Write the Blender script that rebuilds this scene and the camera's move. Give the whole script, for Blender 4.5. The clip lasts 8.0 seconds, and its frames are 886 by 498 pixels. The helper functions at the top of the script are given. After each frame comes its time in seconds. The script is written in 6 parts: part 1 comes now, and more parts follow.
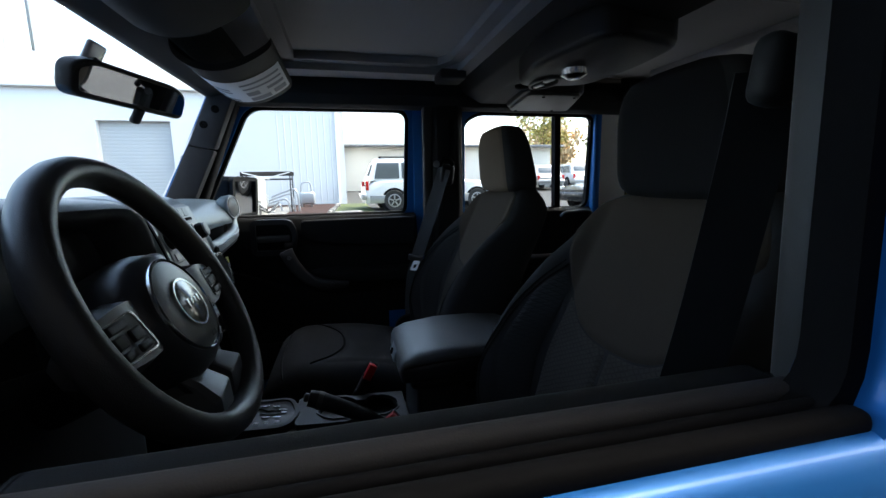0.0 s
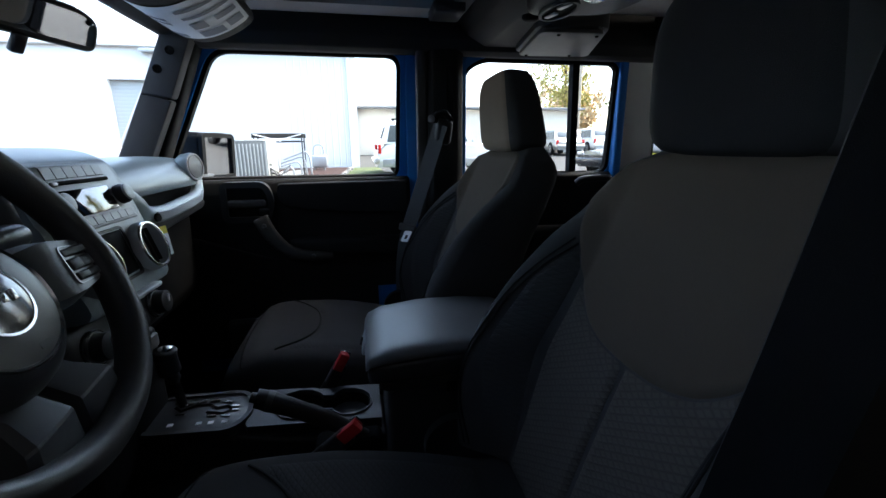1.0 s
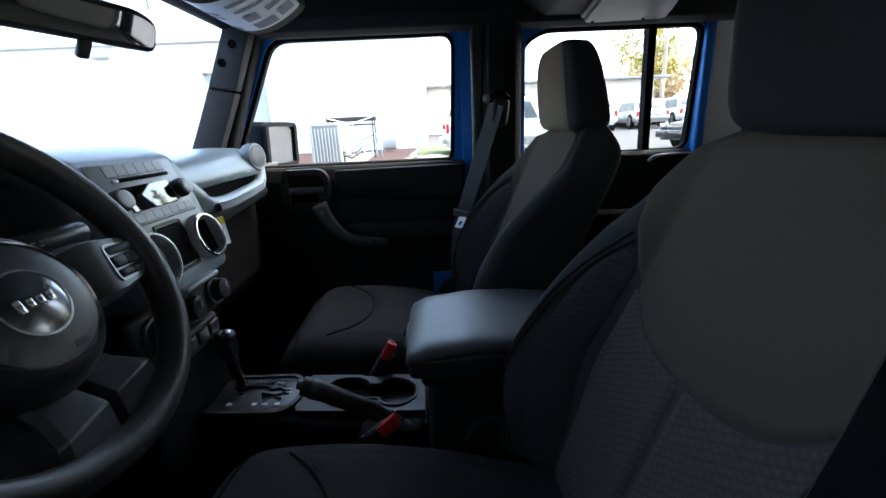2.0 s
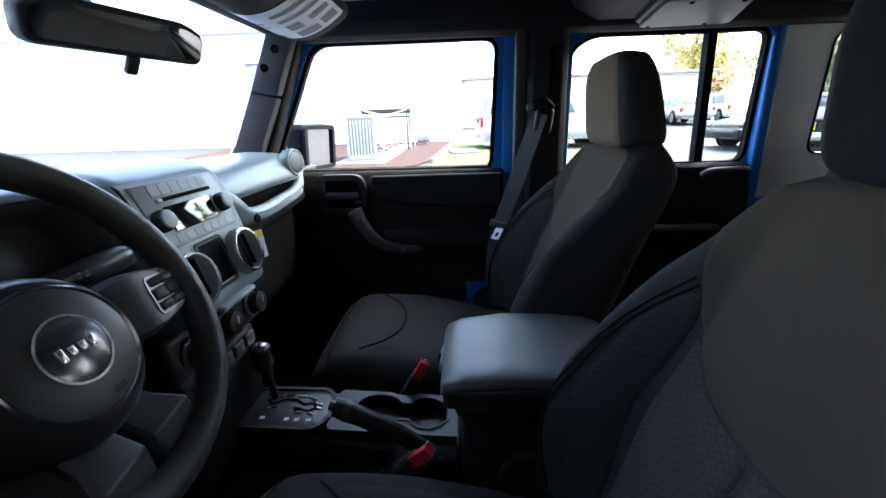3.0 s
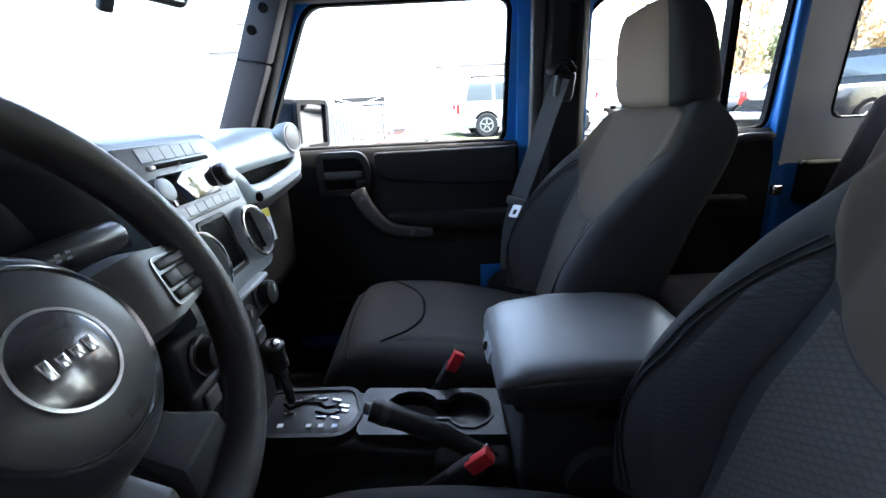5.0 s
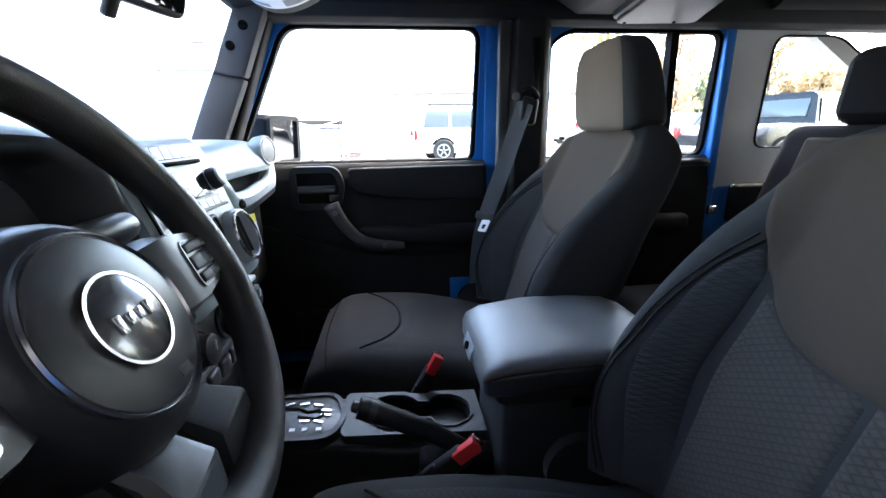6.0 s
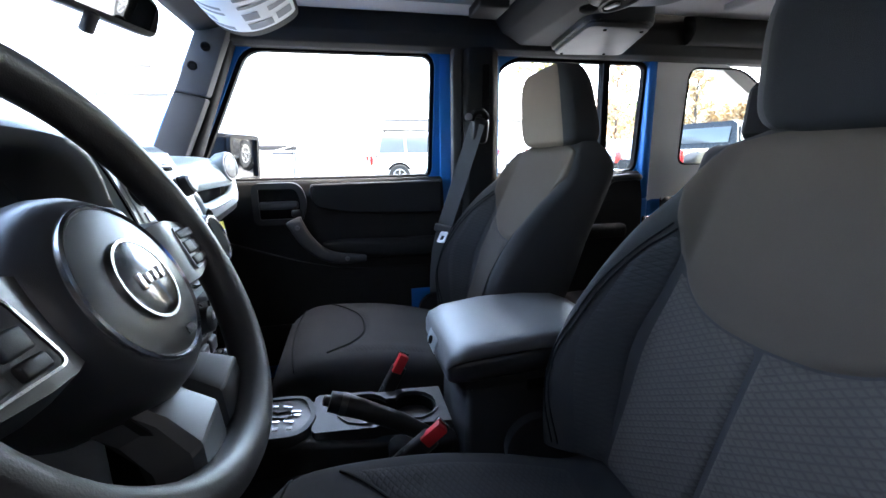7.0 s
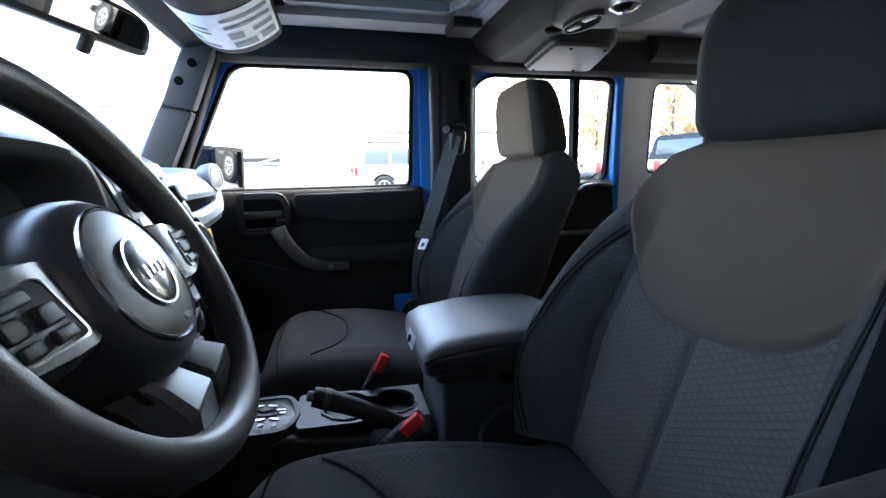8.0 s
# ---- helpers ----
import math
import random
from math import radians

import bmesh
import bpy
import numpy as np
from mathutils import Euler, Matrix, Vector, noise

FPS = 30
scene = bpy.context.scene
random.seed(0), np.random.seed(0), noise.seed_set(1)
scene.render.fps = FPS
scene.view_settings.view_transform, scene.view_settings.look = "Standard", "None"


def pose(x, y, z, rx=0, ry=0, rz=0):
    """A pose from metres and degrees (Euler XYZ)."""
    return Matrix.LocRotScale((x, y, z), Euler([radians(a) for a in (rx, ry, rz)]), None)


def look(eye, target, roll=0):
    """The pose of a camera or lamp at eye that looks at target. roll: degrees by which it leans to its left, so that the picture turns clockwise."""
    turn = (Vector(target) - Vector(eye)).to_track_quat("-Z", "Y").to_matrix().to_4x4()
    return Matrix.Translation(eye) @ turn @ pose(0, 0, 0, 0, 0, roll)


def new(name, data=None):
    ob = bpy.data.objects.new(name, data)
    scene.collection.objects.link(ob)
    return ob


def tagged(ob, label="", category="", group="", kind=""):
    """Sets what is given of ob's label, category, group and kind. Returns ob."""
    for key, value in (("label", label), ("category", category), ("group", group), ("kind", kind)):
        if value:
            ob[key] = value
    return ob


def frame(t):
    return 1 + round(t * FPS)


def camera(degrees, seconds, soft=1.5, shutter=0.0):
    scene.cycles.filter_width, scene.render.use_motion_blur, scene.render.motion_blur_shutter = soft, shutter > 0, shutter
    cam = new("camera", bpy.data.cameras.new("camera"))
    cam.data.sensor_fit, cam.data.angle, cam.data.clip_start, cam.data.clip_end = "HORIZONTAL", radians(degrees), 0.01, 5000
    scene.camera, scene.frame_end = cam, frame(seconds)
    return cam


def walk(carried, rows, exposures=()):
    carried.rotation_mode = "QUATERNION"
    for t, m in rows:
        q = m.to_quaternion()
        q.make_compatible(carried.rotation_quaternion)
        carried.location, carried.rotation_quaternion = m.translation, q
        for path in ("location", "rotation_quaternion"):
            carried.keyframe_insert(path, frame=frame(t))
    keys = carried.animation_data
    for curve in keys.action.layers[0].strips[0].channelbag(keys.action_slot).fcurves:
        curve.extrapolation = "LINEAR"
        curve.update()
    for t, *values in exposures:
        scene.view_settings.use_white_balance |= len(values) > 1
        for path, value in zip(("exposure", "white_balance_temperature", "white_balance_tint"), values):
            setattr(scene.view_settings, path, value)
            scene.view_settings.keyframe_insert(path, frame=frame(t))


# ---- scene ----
cam = camera(93.4, 8.0)
PATH = [
    (0, (0.042, -0.874, 1.346), (0.49, 1.05, 1.033), -1.0),
    (0.5, (0.099, -0.765, 1.332), (0.582, 1.14, 0.958), -1.0),
    (1, (0.145, -0.714, 1.328), (0.514, 1.194, 0.855), -0.5),
    (1.5, (0.188, -0.693, 1.333), (0.418, 1.221, 0.802), -0.7),
    (1.7, (0.195, -0.686, 1.332), (0.318, 1.234, 0.788), -2.2),
    (2.8, (0.185, -0.647, 1.378), (0.118, 1.265, 0.795), -1.8),
    (3, (0.178, -0.634, 1.383), (0.077, 1.275, 0.796), -1.7),
    (3.5, (0.154, -0.595, 1.379), (0.01, 1.297, 0.75), -1.7),
    (4, (0.126, -0.57, 1.371), (0.025, 1.317, 0.718), -1.7),
    (4.5, (0.089, -0.548, 1.355), (0.039, 1.344, 0.707), -2.1),
    (4.7, (0.08, -0.544, 1.344), (0.048, 1.347, 0.695), -2.6),
    (5.8, (0.03, -0.582, 1.322), (0.202, 1.334, 0.776), -1.2),
    (6, (0.019, -0.595, 1.316), (0.24, 1.32, 0.785), -0.9),
    (6.5, (0.009, -0.63, 1.297), (0.337, 1.281, 0.804), -0.7),
    (7, (0.0, -0.662, 1.291), (0.426, 1.247, 0.87), -1.0),
    (7.5, (0.002, -0.693, 1.283), (0.467, 1.203, 0.848), -1.4),
    (8, (0.005, -0.718, 1.287), (0.499, 1.184, 0.916), -1.3),
]
walk(cam, [(t, look(eye, target, roll)) for t, eye, target, roll in PATH],
     [(0, 2.8, 6550, 4), (0.5, 3.05, 6520, 5), (1.0, 3.2, 6500, 6), (1.7, 3.57, 6500, 7), (2.8, 4.1, 6500, 7), (3.5, 4.4, 6520, 7), (4.7, 4.9, 6550, 8), (6.0, 5.15, 6600, 9), (8.0, 5.22, 6620, 10)])

# ---- light ----
SUN_EL, SUN_AZ = radians(58), radians(80)
world = bpy.data.worlds.new("sky")
scene.world = world
world.use_nodes = True
wt = world.node_tree
sky = wt.nodes.new("ShaderNodeTexSky")
sky.sky_type, sky.sun_disc = "NISHITA", False
sky.sun_elevation, sky.sun_rotation = SUN_EL, SUN_AZ
sky.air_density, sky.dust_density, sky.ozone_density = 1.0, 4.0, 0.6
wt.links.new(sky.outputs[0], wt.nodes["Background"].inputs[0])
wt.nodes["Background"].inputs[1].default_value = 0.15
sun = new("sun", bpy.data.lights.new("sun", "SUN"))
sun.data.energy, sun.data.angle, sun.data.color = 0.6, radians(12), (1.0, 0.95, 0.88)
sun_from = Vector((math.sin(SUN_AZ) * math.cos(SUN_EL), math.cos(SUN_AZ) * math.cos(SUN_EL), math.sin(SUN_EL)))
sun.matrix_world = look(sun_from * 30, (0, 0, 0))


# ---- materials ----
def material(name, base, rough=0.6, metal=0.0, var=0.12, scale=8.0, grain=0.0, grain_scale=400.0, bump=0.0, spec=0.5,
             coat=0.0, spread=0.08, coord="Object", tint=None):
    """A surface with broad tonal variation, fine grain, uneven gloss and fine relief."""
    m = bpy.data.materials.new(name)
    m.use_nodes = True
    n, l = m.node_tree.nodes, m.node_tree.links
    p = n["Principled BSDF"]
    p.inputs["Metallic"].default_value = metal
    p.inputs["Specular IOR Level"].default_value = spec
    p.inputs["Coat Weight"].default_value = coat
    p.inputs["Coat Roughness"].default_value = 0.06
    tc = n.new("ShaderNodeTexCoord")
    big = n.new("ShaderNodeTexNoise")
    big.inputs["Scale"].default_value = scale
    big.inputs["Detail"].default_value = 5
    fine = n.new("ShaderNodeTexNoise")
    fine.inputs["Scale"].default_value = grain_scale
    fine.inputs["Detail"].default_value = 2
    l.new(tc.outputs[coord], big.inputs["Vector"])
    l.new(tc.outputs[coord], fine.inputs["Vector"])
    mix = n.new("ShaderNodeMix")
    mix.data_type = "RGBA"
    lo = [c * (1 - var) for c in base]
    hi = [min(1, c * (1 + var)) for c in (tint or base)]
    mix.inputs["A"].default_value = (*lo, 1)
    mix.inputs["B"].default_value = (*hi, 1)
    l.new(big.outputs["Fac"], mix.inputs["Factor"])
    top = mix.outputs["Result"]
    if grain:
        g = n.new("ShaderNodeMix")
        g.data_type, g.blend_type = "RGBA", "MULTIPLY"
        g.inputs["Factor"].default_value = grain
        l.new(top, g.inputs["A"])
        l.new(fine.outputs["Color"], g.inputs["B"])
        top = g.outputs["Result"]
    l.new(top, p.inputs["Base Color"])
    r = n.new("ShaderNodeMapRange")
    r.inputs["To Min"].default_value = max(0.02, rough - spread)
    r.inputs["To Max"].default_value = min(1, rough + spread)
    l.new(big.outputs["Fac"], r.inputs["Value"])
    l.new(r.outputs["Result"], p.inputs["Roughness"])
    if bump:
        b = n.new("ShaderNodeBump")
        b.inputs["Strength"].default_value = bump
        b.inputs["Distance"].default_value = 0.001
        l.new(fine.outputs["Fac"], b.inputs["Height"])
        l.new(b.outputs["Normal"], p.inputs["Normal"])
    return m


def mesh_cloth(name, base, dark, cell=0.0105, row=0.0068):
    """Seat cloth with a small diamond weave, by the panel's own UVs in metres."""
    m = material(name, base, 0.9, 0, 0.1, 14, 0.25, 900, 0.0, 0.06)
    n, l = m.node_tree.nodes, m.node_tree.links
    p = n["Principled BSDF"]
    tc = n.new("ShaderNodeTexCoord")
    mp = n.new("ShaderNodeMapping")
    mp.inputs["Rotation"].default_value = (0, 0, radians(45))
    mp.inputs["Scale"].default_value = (1 / cell, 1 / row, 1)
    ck = n.new("ShaderNodeTexVoronoi")
    ck.distance = "CHEBYCHEV"
    ck.inputs["Scale"].default_value = 1.0
    ck.inputs["Randomness"].default_value = 0.12
    l.new(tc.outputs["UV"], mp.inputs["Vector"])
    l.new(mp.outputs["Vector"], ck.inputs["Vector"])
    ramp = n.new("ShaderNodeMapRange")
    ramp.inputs["From Min"].default_value, ramp.inputs["From Max"].default_value = 0.25, 0.5
    l.new(ck.outputs["Distance"], ramp.inputs["Value"])
    old = p.inputs["Base Color"].links[0].from_socket
    mx = n.new("ShaderNodeMix")
    mx.data_type = "RGBA"
    l.new(ramp.outputs["Result"], mx.inputs["Factor"])
    l.new(old, mx.inputs["A"])
    mx.inputs["B"].default_value = (*dark, 1)
    l.new(mx.outputs["Result"], p.inputs["Base Color"])
    b = n.new("ShaderNodeBump")
    b.invert = True
    b.inputs["Strength"].default_value = 0.4
    b.inputs["Distance"].default_value = 0.0012
    l.new(ramp.outputs["Result"], b.inputs["Height"])
    l.new(b.outputs["Normal"], p.inputs["Normal"])
    return m


def glass_material(name, tint=(0.93, 0.97, 0.96), rough=0.0):
    m = bpy.data.materials.new(name)
    m.use_nodes = True
    p = m.node_tree.nodes["Principled BSDF"]
    p.inputs["Base Color"].default_value = (*tint, 1)
    p.inputs["Transmission Weight"].default_value = 1
    p.inputs["Roughness"].default_value = rough
    p.inputs["IOR"].default_value = 1.05
    return m


M_BLACK = material("black_plastic", (0.023, 0.0233, 0.0245), 0.45, var=0.15, grain_scale=1500, bump=0.12, spec=0.28)
M_CONSOLE = material("black_console_plastic", (0.022, 0.0226, 0.0245), 0.44, var=0.15, grain_scale=1500, bump=0.12, spec=0.4)
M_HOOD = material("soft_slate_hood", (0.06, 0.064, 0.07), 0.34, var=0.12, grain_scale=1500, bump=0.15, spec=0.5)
M_PILLAR = material("dark_grey_pillar_cover", (0.06, 0.0585, 0.06), 0.6, var=0.12, grain_scale=1300, bump=0.15, spec=0.15)
# Deeper than M_BLACK; on glovebox and lower fascia it paints in shade
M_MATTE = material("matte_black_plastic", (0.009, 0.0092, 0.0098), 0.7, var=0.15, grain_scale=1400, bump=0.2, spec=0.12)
M_TRIM = material("soft_black_trim", (0.017, 0.0168, 0.0172), 0.68, var=0.15, grain_scale=1400, bump=0.2, spec=0.14)
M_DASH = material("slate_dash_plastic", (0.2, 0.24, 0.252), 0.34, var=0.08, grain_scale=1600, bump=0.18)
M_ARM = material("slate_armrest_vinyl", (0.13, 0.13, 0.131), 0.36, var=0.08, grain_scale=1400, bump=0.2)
M_BEZEL = material("grey_bezel_plastic", (0.34, 0.36, 0.38), 0.34, var=0.06, grain_scale=1800, bump=0.08)
M_DARKTRIM = material("charcoal_trim", (0.05, 0.049, 0.05), 0.45, var=0.1, grain_scale=1400, bump=0.15)
M_LIGHTTRIM = material("pale_grey_trim", (0.72, 0.72, 0.7), 0.5, var=0.06, scale=4, grain_scale=700, bump=0.2)
M_LINER = material("grey_headliner", (0.36, 0.355, 0.36), 0.85, var=0.08, scale=5, grain=0.2, grain_scale=900, bump=0.25, spec=0.2)
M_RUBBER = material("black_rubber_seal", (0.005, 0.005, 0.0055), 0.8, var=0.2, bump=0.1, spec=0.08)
M_SILL = material("grey_sill_rubber", (0.032, 0.031, 0.0315), 0.7, var=0.25, scale=14, grain=0.2, grain_scale=900, bump=0.15, spec=0.2)
M_BLUE = material("bright_blue_car_paint", (0.008, 0.15, 0.48), 0.42, metal=0.35, var=0.05, grain=0.12, grain_scale=3000, coat=0.35)
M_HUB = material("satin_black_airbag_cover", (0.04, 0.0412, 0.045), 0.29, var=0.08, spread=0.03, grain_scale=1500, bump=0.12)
M_STRIP = material("grey_pillar_trim", (0.03, 0.0295, 0.029), 0.5, var=0.08, grain_scale=900, bump=0.15)
M_CHROME = material("polished_chrome", (0.8, 0.8, 0.81), 0.2, metal=1.0, var=0.05, spread=0.05)
M_SATIN = material("satin_silver_plastic", (0.55, 0.55, 0.56), 0.3, metal=0.8, var=0.05)
M_STEEL = material("brushed_steel", (0.85, 0.85, 0.85), 0.35, metal=0.0, var=0.05)
M_SPOKE = material("graphite_spoke_cover", (0.078, 0.0815, 0.086), 0.38, metal=0.2, var=0.05, spread=0.02, grain_scale=1500, bump=0.06)
M_WHEELSKIN = material("black_leather_rim", (0.045, 0.0445, 0.046), 0.36, var=0.12, spread=0.04, grain_scale=900, bump=0.25)
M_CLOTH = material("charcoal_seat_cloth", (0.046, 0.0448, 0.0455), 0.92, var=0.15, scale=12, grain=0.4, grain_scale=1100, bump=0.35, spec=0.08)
# Rear bench cloth; also darkens driver headrest and seams in place of shade
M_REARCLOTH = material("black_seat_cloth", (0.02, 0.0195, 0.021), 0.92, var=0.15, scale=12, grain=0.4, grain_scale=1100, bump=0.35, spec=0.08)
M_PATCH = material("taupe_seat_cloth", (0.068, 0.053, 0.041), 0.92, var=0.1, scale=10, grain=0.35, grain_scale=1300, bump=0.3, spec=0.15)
# Lighter copy of M_PATCH; light on the passenger headrest put into its colour
M_HEADLIT = material("lit_taupe_headrest_cloth", (0.165, 0.130, 0.100), 0.92, var=0.1, scale=10, grain=0.35, grain_scale=1300, bump=0.3, spec=0.1)
M_WEAVE = mesh_cloth("diamond_weave_cloth", (0.076, 0.067, 0.0605), (0.049, 0.0435, 0.0395))
M_WEAVEDARK = mesh_cloth("charcoal_weave_cloth", (0.051, 0.0500, 0.0507), (0.040, 0.0392, 0.0397))
M_CARPET = material("black_carpet", (0.014, 0.014, 0.015), 0.98, var=0.3, scale=30, grain=0.5, grain_scale=700, bump=0.9, spec=0.05)
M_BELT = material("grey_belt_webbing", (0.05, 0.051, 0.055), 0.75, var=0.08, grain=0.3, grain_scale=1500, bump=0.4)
# Driver's belt: darker copy of M_BELT, shade put into its colour
M_BELTSHADE = material("shaded_belt_webbing", (0.009, 0.0093, 0.011), 0.75, var=0.08, grain=0.3, grain_scale=1500, bump=0.4, spec=0.2)
M_RED = material("red_release_button", (0.62, 0.025, 0.03), 0.4, var=0.08)
M_PAPER = material("white_paper_label", (0.72, 0.75, 0.8), 0.6, var=0.05)
M_INK = material("grey_ink", (0.2, 0.22, 0.26), 0.7)
M_YELLOW = material("yellow_ink", (0.75, 0.62, 0.05), 0.6)
M_SCREEN = material("black_display_glass", (0.012, 0.012, 0.013), 0.04, var=0.1, spread=0.02, coat=1.0)
M_BADGE = material("dark_chrome_badge", (0.13, 0.13, 0.138), 0.2, metal=0.85, var=0.05, spread=0.03, coat=0.6)
M_MIRROR = material("mirror_silver", (0.55, 0.56, 0.57), 0.015, metal=1.0, var=0.01, spread=0.01)
M_WHITEINK = material("white_print", (0.75, 0.76, 0.78), 0.5)
M_GLASS = glass_material("window_glass")
M_DOORGLASS = glass_material("solar_door_glass", (0.80, 0.84, 0.83))
M_TINT = glass_material("tinted_window_glass", (0.46, 0.50, 0.50))
M_SCREW = material("dark_screw_steel", (0.2, 0.2, 0.21), 0.35, metal=1.0)
M_WALL = material("white_painted_wall", (0.8, 0.8, 0.79), 0.75, var=0.05, scale=0.6, grain=0.08, grain_scale=60, bump=0.3)
M_FENCE = material("dark_stained_boards", (0.04, 0.035, 0.03), 0.85, var=0.2, scale=1.5, grain=0.3, grain_scale=50, bump=0.4)
M_PLATEDARK = material("charcoal_plate", (0.022, 0.023, 0.026), 0.4, var=0.08)
M_GREYDOOR = material("grey_roller_door", (0.48, 0.5, 0.5), 0.6, var=0.06, scale=1)
M_ASPHALT = material("grey_asphalt", (0.045, 0.045, 0.047), 0.9, var=0.25, scale=0.7, grain=0.5, grain_scale=90, bump=0.8)
M_GRASS = material("lawn_green", (0.038, 0.062, 0.014), 0.9, var=0.35, scale=3, tint=(0.07, 0.085, 0.026))
M_MULCH = material("red_brown_mulch", (0.042, 0.0125, 0.0085), 0.95, var=0.35, scale=9, grain=0.6, grain_scale=60, bump=0.9)
M_CONCRETE = material("pale_concrete", (0.21, 0.207, 0.2), 0.85, var=0.12, scale=2, grain=0.2, grain_scale=80, bump=0.3)
M_BEIGE = material("beige_stucco", (0.72, 0.68, 0.6), 0.85, var=0.06, scale=0.8, grain_scale=70, bump=0.3)
M_ROOF = material("dark_roof_edge", (0.2, 0.2, 0.205), 0.7)
M_GALV = material("galvanised_steel", (0.5, 0.51, 0.52), 0.45, metal=0.7, var=0.15)
M_ACWHITE = material("ivory_powder_coat", (0.4, 0.4, 0.37), 0.5, var=0.08)
M_VENTDARK = material("dark_louvre_gap", (0.2, 0.2, 0.19), 0.7)
M_TYRE = material("black_tyre_rubber", (0.02, 0.02, 0.02), 0.85, var=0.2)
M_ALLOY = material("alloy_rim", (0.5, 0.5, 0.51), 0.3, metal=0.9)
M_CARGLASS = material("dark_car_glass", (0.09, 0.105, 0.11), 0.06, var=0.1, coat=1.0)
M_TAIL = material("red_tail_lamp", (0.5, 0.02, 0.02), 0.2, coat=1.0)
M_PLATE = material("yellow_plate", (0.75, 0.55, 0.03), 0.5)
M_WHITECAR = material("white_car_paint", (0.75, 0.75, 0.74), 0.3, var=0.03, coat=1.0)
M_SILVER = material("silver_car_paint", (0.42, 0.42, 0.41), 0.3, metal=0.5, coat=1.0)
M_DARKCAR = material("black_car_paint", (0.012, 0.013, 0.015), 0.25, coat=0.3, spec=0.3)
M_STEELBLUE = material("steel_blue_car_paint", (0.12, 0.2, 0.28), 0.3, metal=0.4, coat=1.0)
M_BARK = material("grey_brown_bark", (0.12, 0.09, 0.065), 0.95, var=0.3, scale=6)
M_LEAFG = material("yellow_green_leaves", (0.4, 0.38, 0.14), 0.7, var=0.35, scale=0.9, tint=(0.4, 0.32, 0.08))
M_LEAFR = material("rust_red_leaves", (0.55, 0.34, 0.2), 0.7, var=0.3, scale=1.2, tint=(0.6, 0.4, 0.22))
M_LEAFO = material("orange_leaves", (0.62, 0.42, 0.22), 0.7, var=0.3, scale=1.2, tint=(0.62, 0.46, 0.26))
M_LEAFD = material("dark_green_leaves", (0.24, 0.25, 0.13), 0.75, var=0.4, scale=0.8)
M_POLE = material("weathered_wood_pole", (0.4, 0.33, 0.25), 0.9, var=0.2)


# ---- mesh helpers ----
def finish(bm, sharp=0.62):
    bmesh.ops.recalc_face_normals(bm, faces=bm.faces)
    for f in bm.faces:
        f.smooth = True
    for e in bm.edges:
        if len(e.link_faces) == 2 and e.calc_face_angle(0) > sharp:
            e.smooth = False


def part(name, bm, mat, parent, label="", sharp=0.62):
    """Links bm as one mesh object under a thing or part (given in the parent's own space)."""
    finish(bm, sharp)
    me = bpy.data.meshes.new(name)
    bm.to_mesh(me)
    bm.free()
    me.materials.append(mat)
    ob = new(name, me)
    ob.parent = parent
    if label:
        tagged(ob, label)
    return ob


def thing(name, label, category, at=(0, 0, 0), group="", kind=""):
    ob = new(name)
    ob.empty_display_size = 0.05
    ob.matrix_world = Matrix.Translation(at)
    return tagged(ob, label, category, group, kind)


def solo(name, bm, mat, label, category, kind="", group="", sharp=0.62):
    return tagged(part(name, bm, mat, None, sharp=sharp), label, category, group, kind)


def cube(size, at=(0, 0, 0), bevel=0.0, seg=3, turn=None, bm=None):
    """A box of full size at a place, with rounded edges; adds to bm if given."""
    t = bmesh.new()
    bmesh.ops.create_cube(t, size=1)
    bmesh.ops.scale(t, vec=size, verts=t.verts)
    if bevel:
        bmesh.ops.bevel(t, geom=list(t.edges), offset=min(bevel, min(size) * 0.49), segments=seg, profile=0.5, affect="EDGES")
    m = Matrix.Translation(at)
    if turn:
        m = m @ Euler([radians(a) for a in turn]).to_matrix().to_4x4()
    t.transform(m)
    return join(bm, t)


def join(bm, t):
    if bm is None:
        return t
    me = bpy.data.meshes.new("tmp")
    t.to_mesh(me)
    t.free()
    bm.from_mesh(me)
    bpy.data.meshes.remove(me)
    return bm


def loft(rings, caps=True, closed=True, bm=None):
    """Skins a list of rings of points of equal length."""
    t = bmesh.new()
    vs = [[t.verts.new(p) for p in r] for r in rings]
    n = len(rings[0])
    for a, b in zip(vs, vs[1:]):
        for i in range(n if closed else n - 1):
            j = (i + 1) % n
            t.faces.new((a[i], a[j], b[j], b[i]))
    if caps and closed:
        t.faces.new(vs[0])
        t.faces.new(vs[-1])
    return join(bm, t)


def prism(poly, lo, hi, axis="y", bevel=0.0, seg=2, fn=None, bm=None):
    """A flat polygon drawn out along an axis; poly in the other two axes, in x, y, z order."""
    def put(a, b, c):
        return {"x": (c, a, b), "y": (a, c, b), "z": (a, b, c)}[axis]
    t = bmesh.new()
    a = [t.verts.new(put(*p, lo)) for p in poly]
    b = [t.verts.new(put(*p, hi)) for p in poly]
    t.faces.new(a)
    t.faces.new(b)
    for i in range(len(poly)):
        j = (i + 1) % len(poly)
        t.faces.new((a[i], a[j], b[j], b[i]))
    if bevel:
        bmesh.ops.recalc_face_normals(t, faces=t.faces)
        bmesh.ops.bevel(t, geom=list(t.edges), offset=bevel, segments=seg, profile=0.5, affect="EDGES")
    if fn:
        for v in t.verts:
            v.co = fn(v.co)
    return join(bm, t)


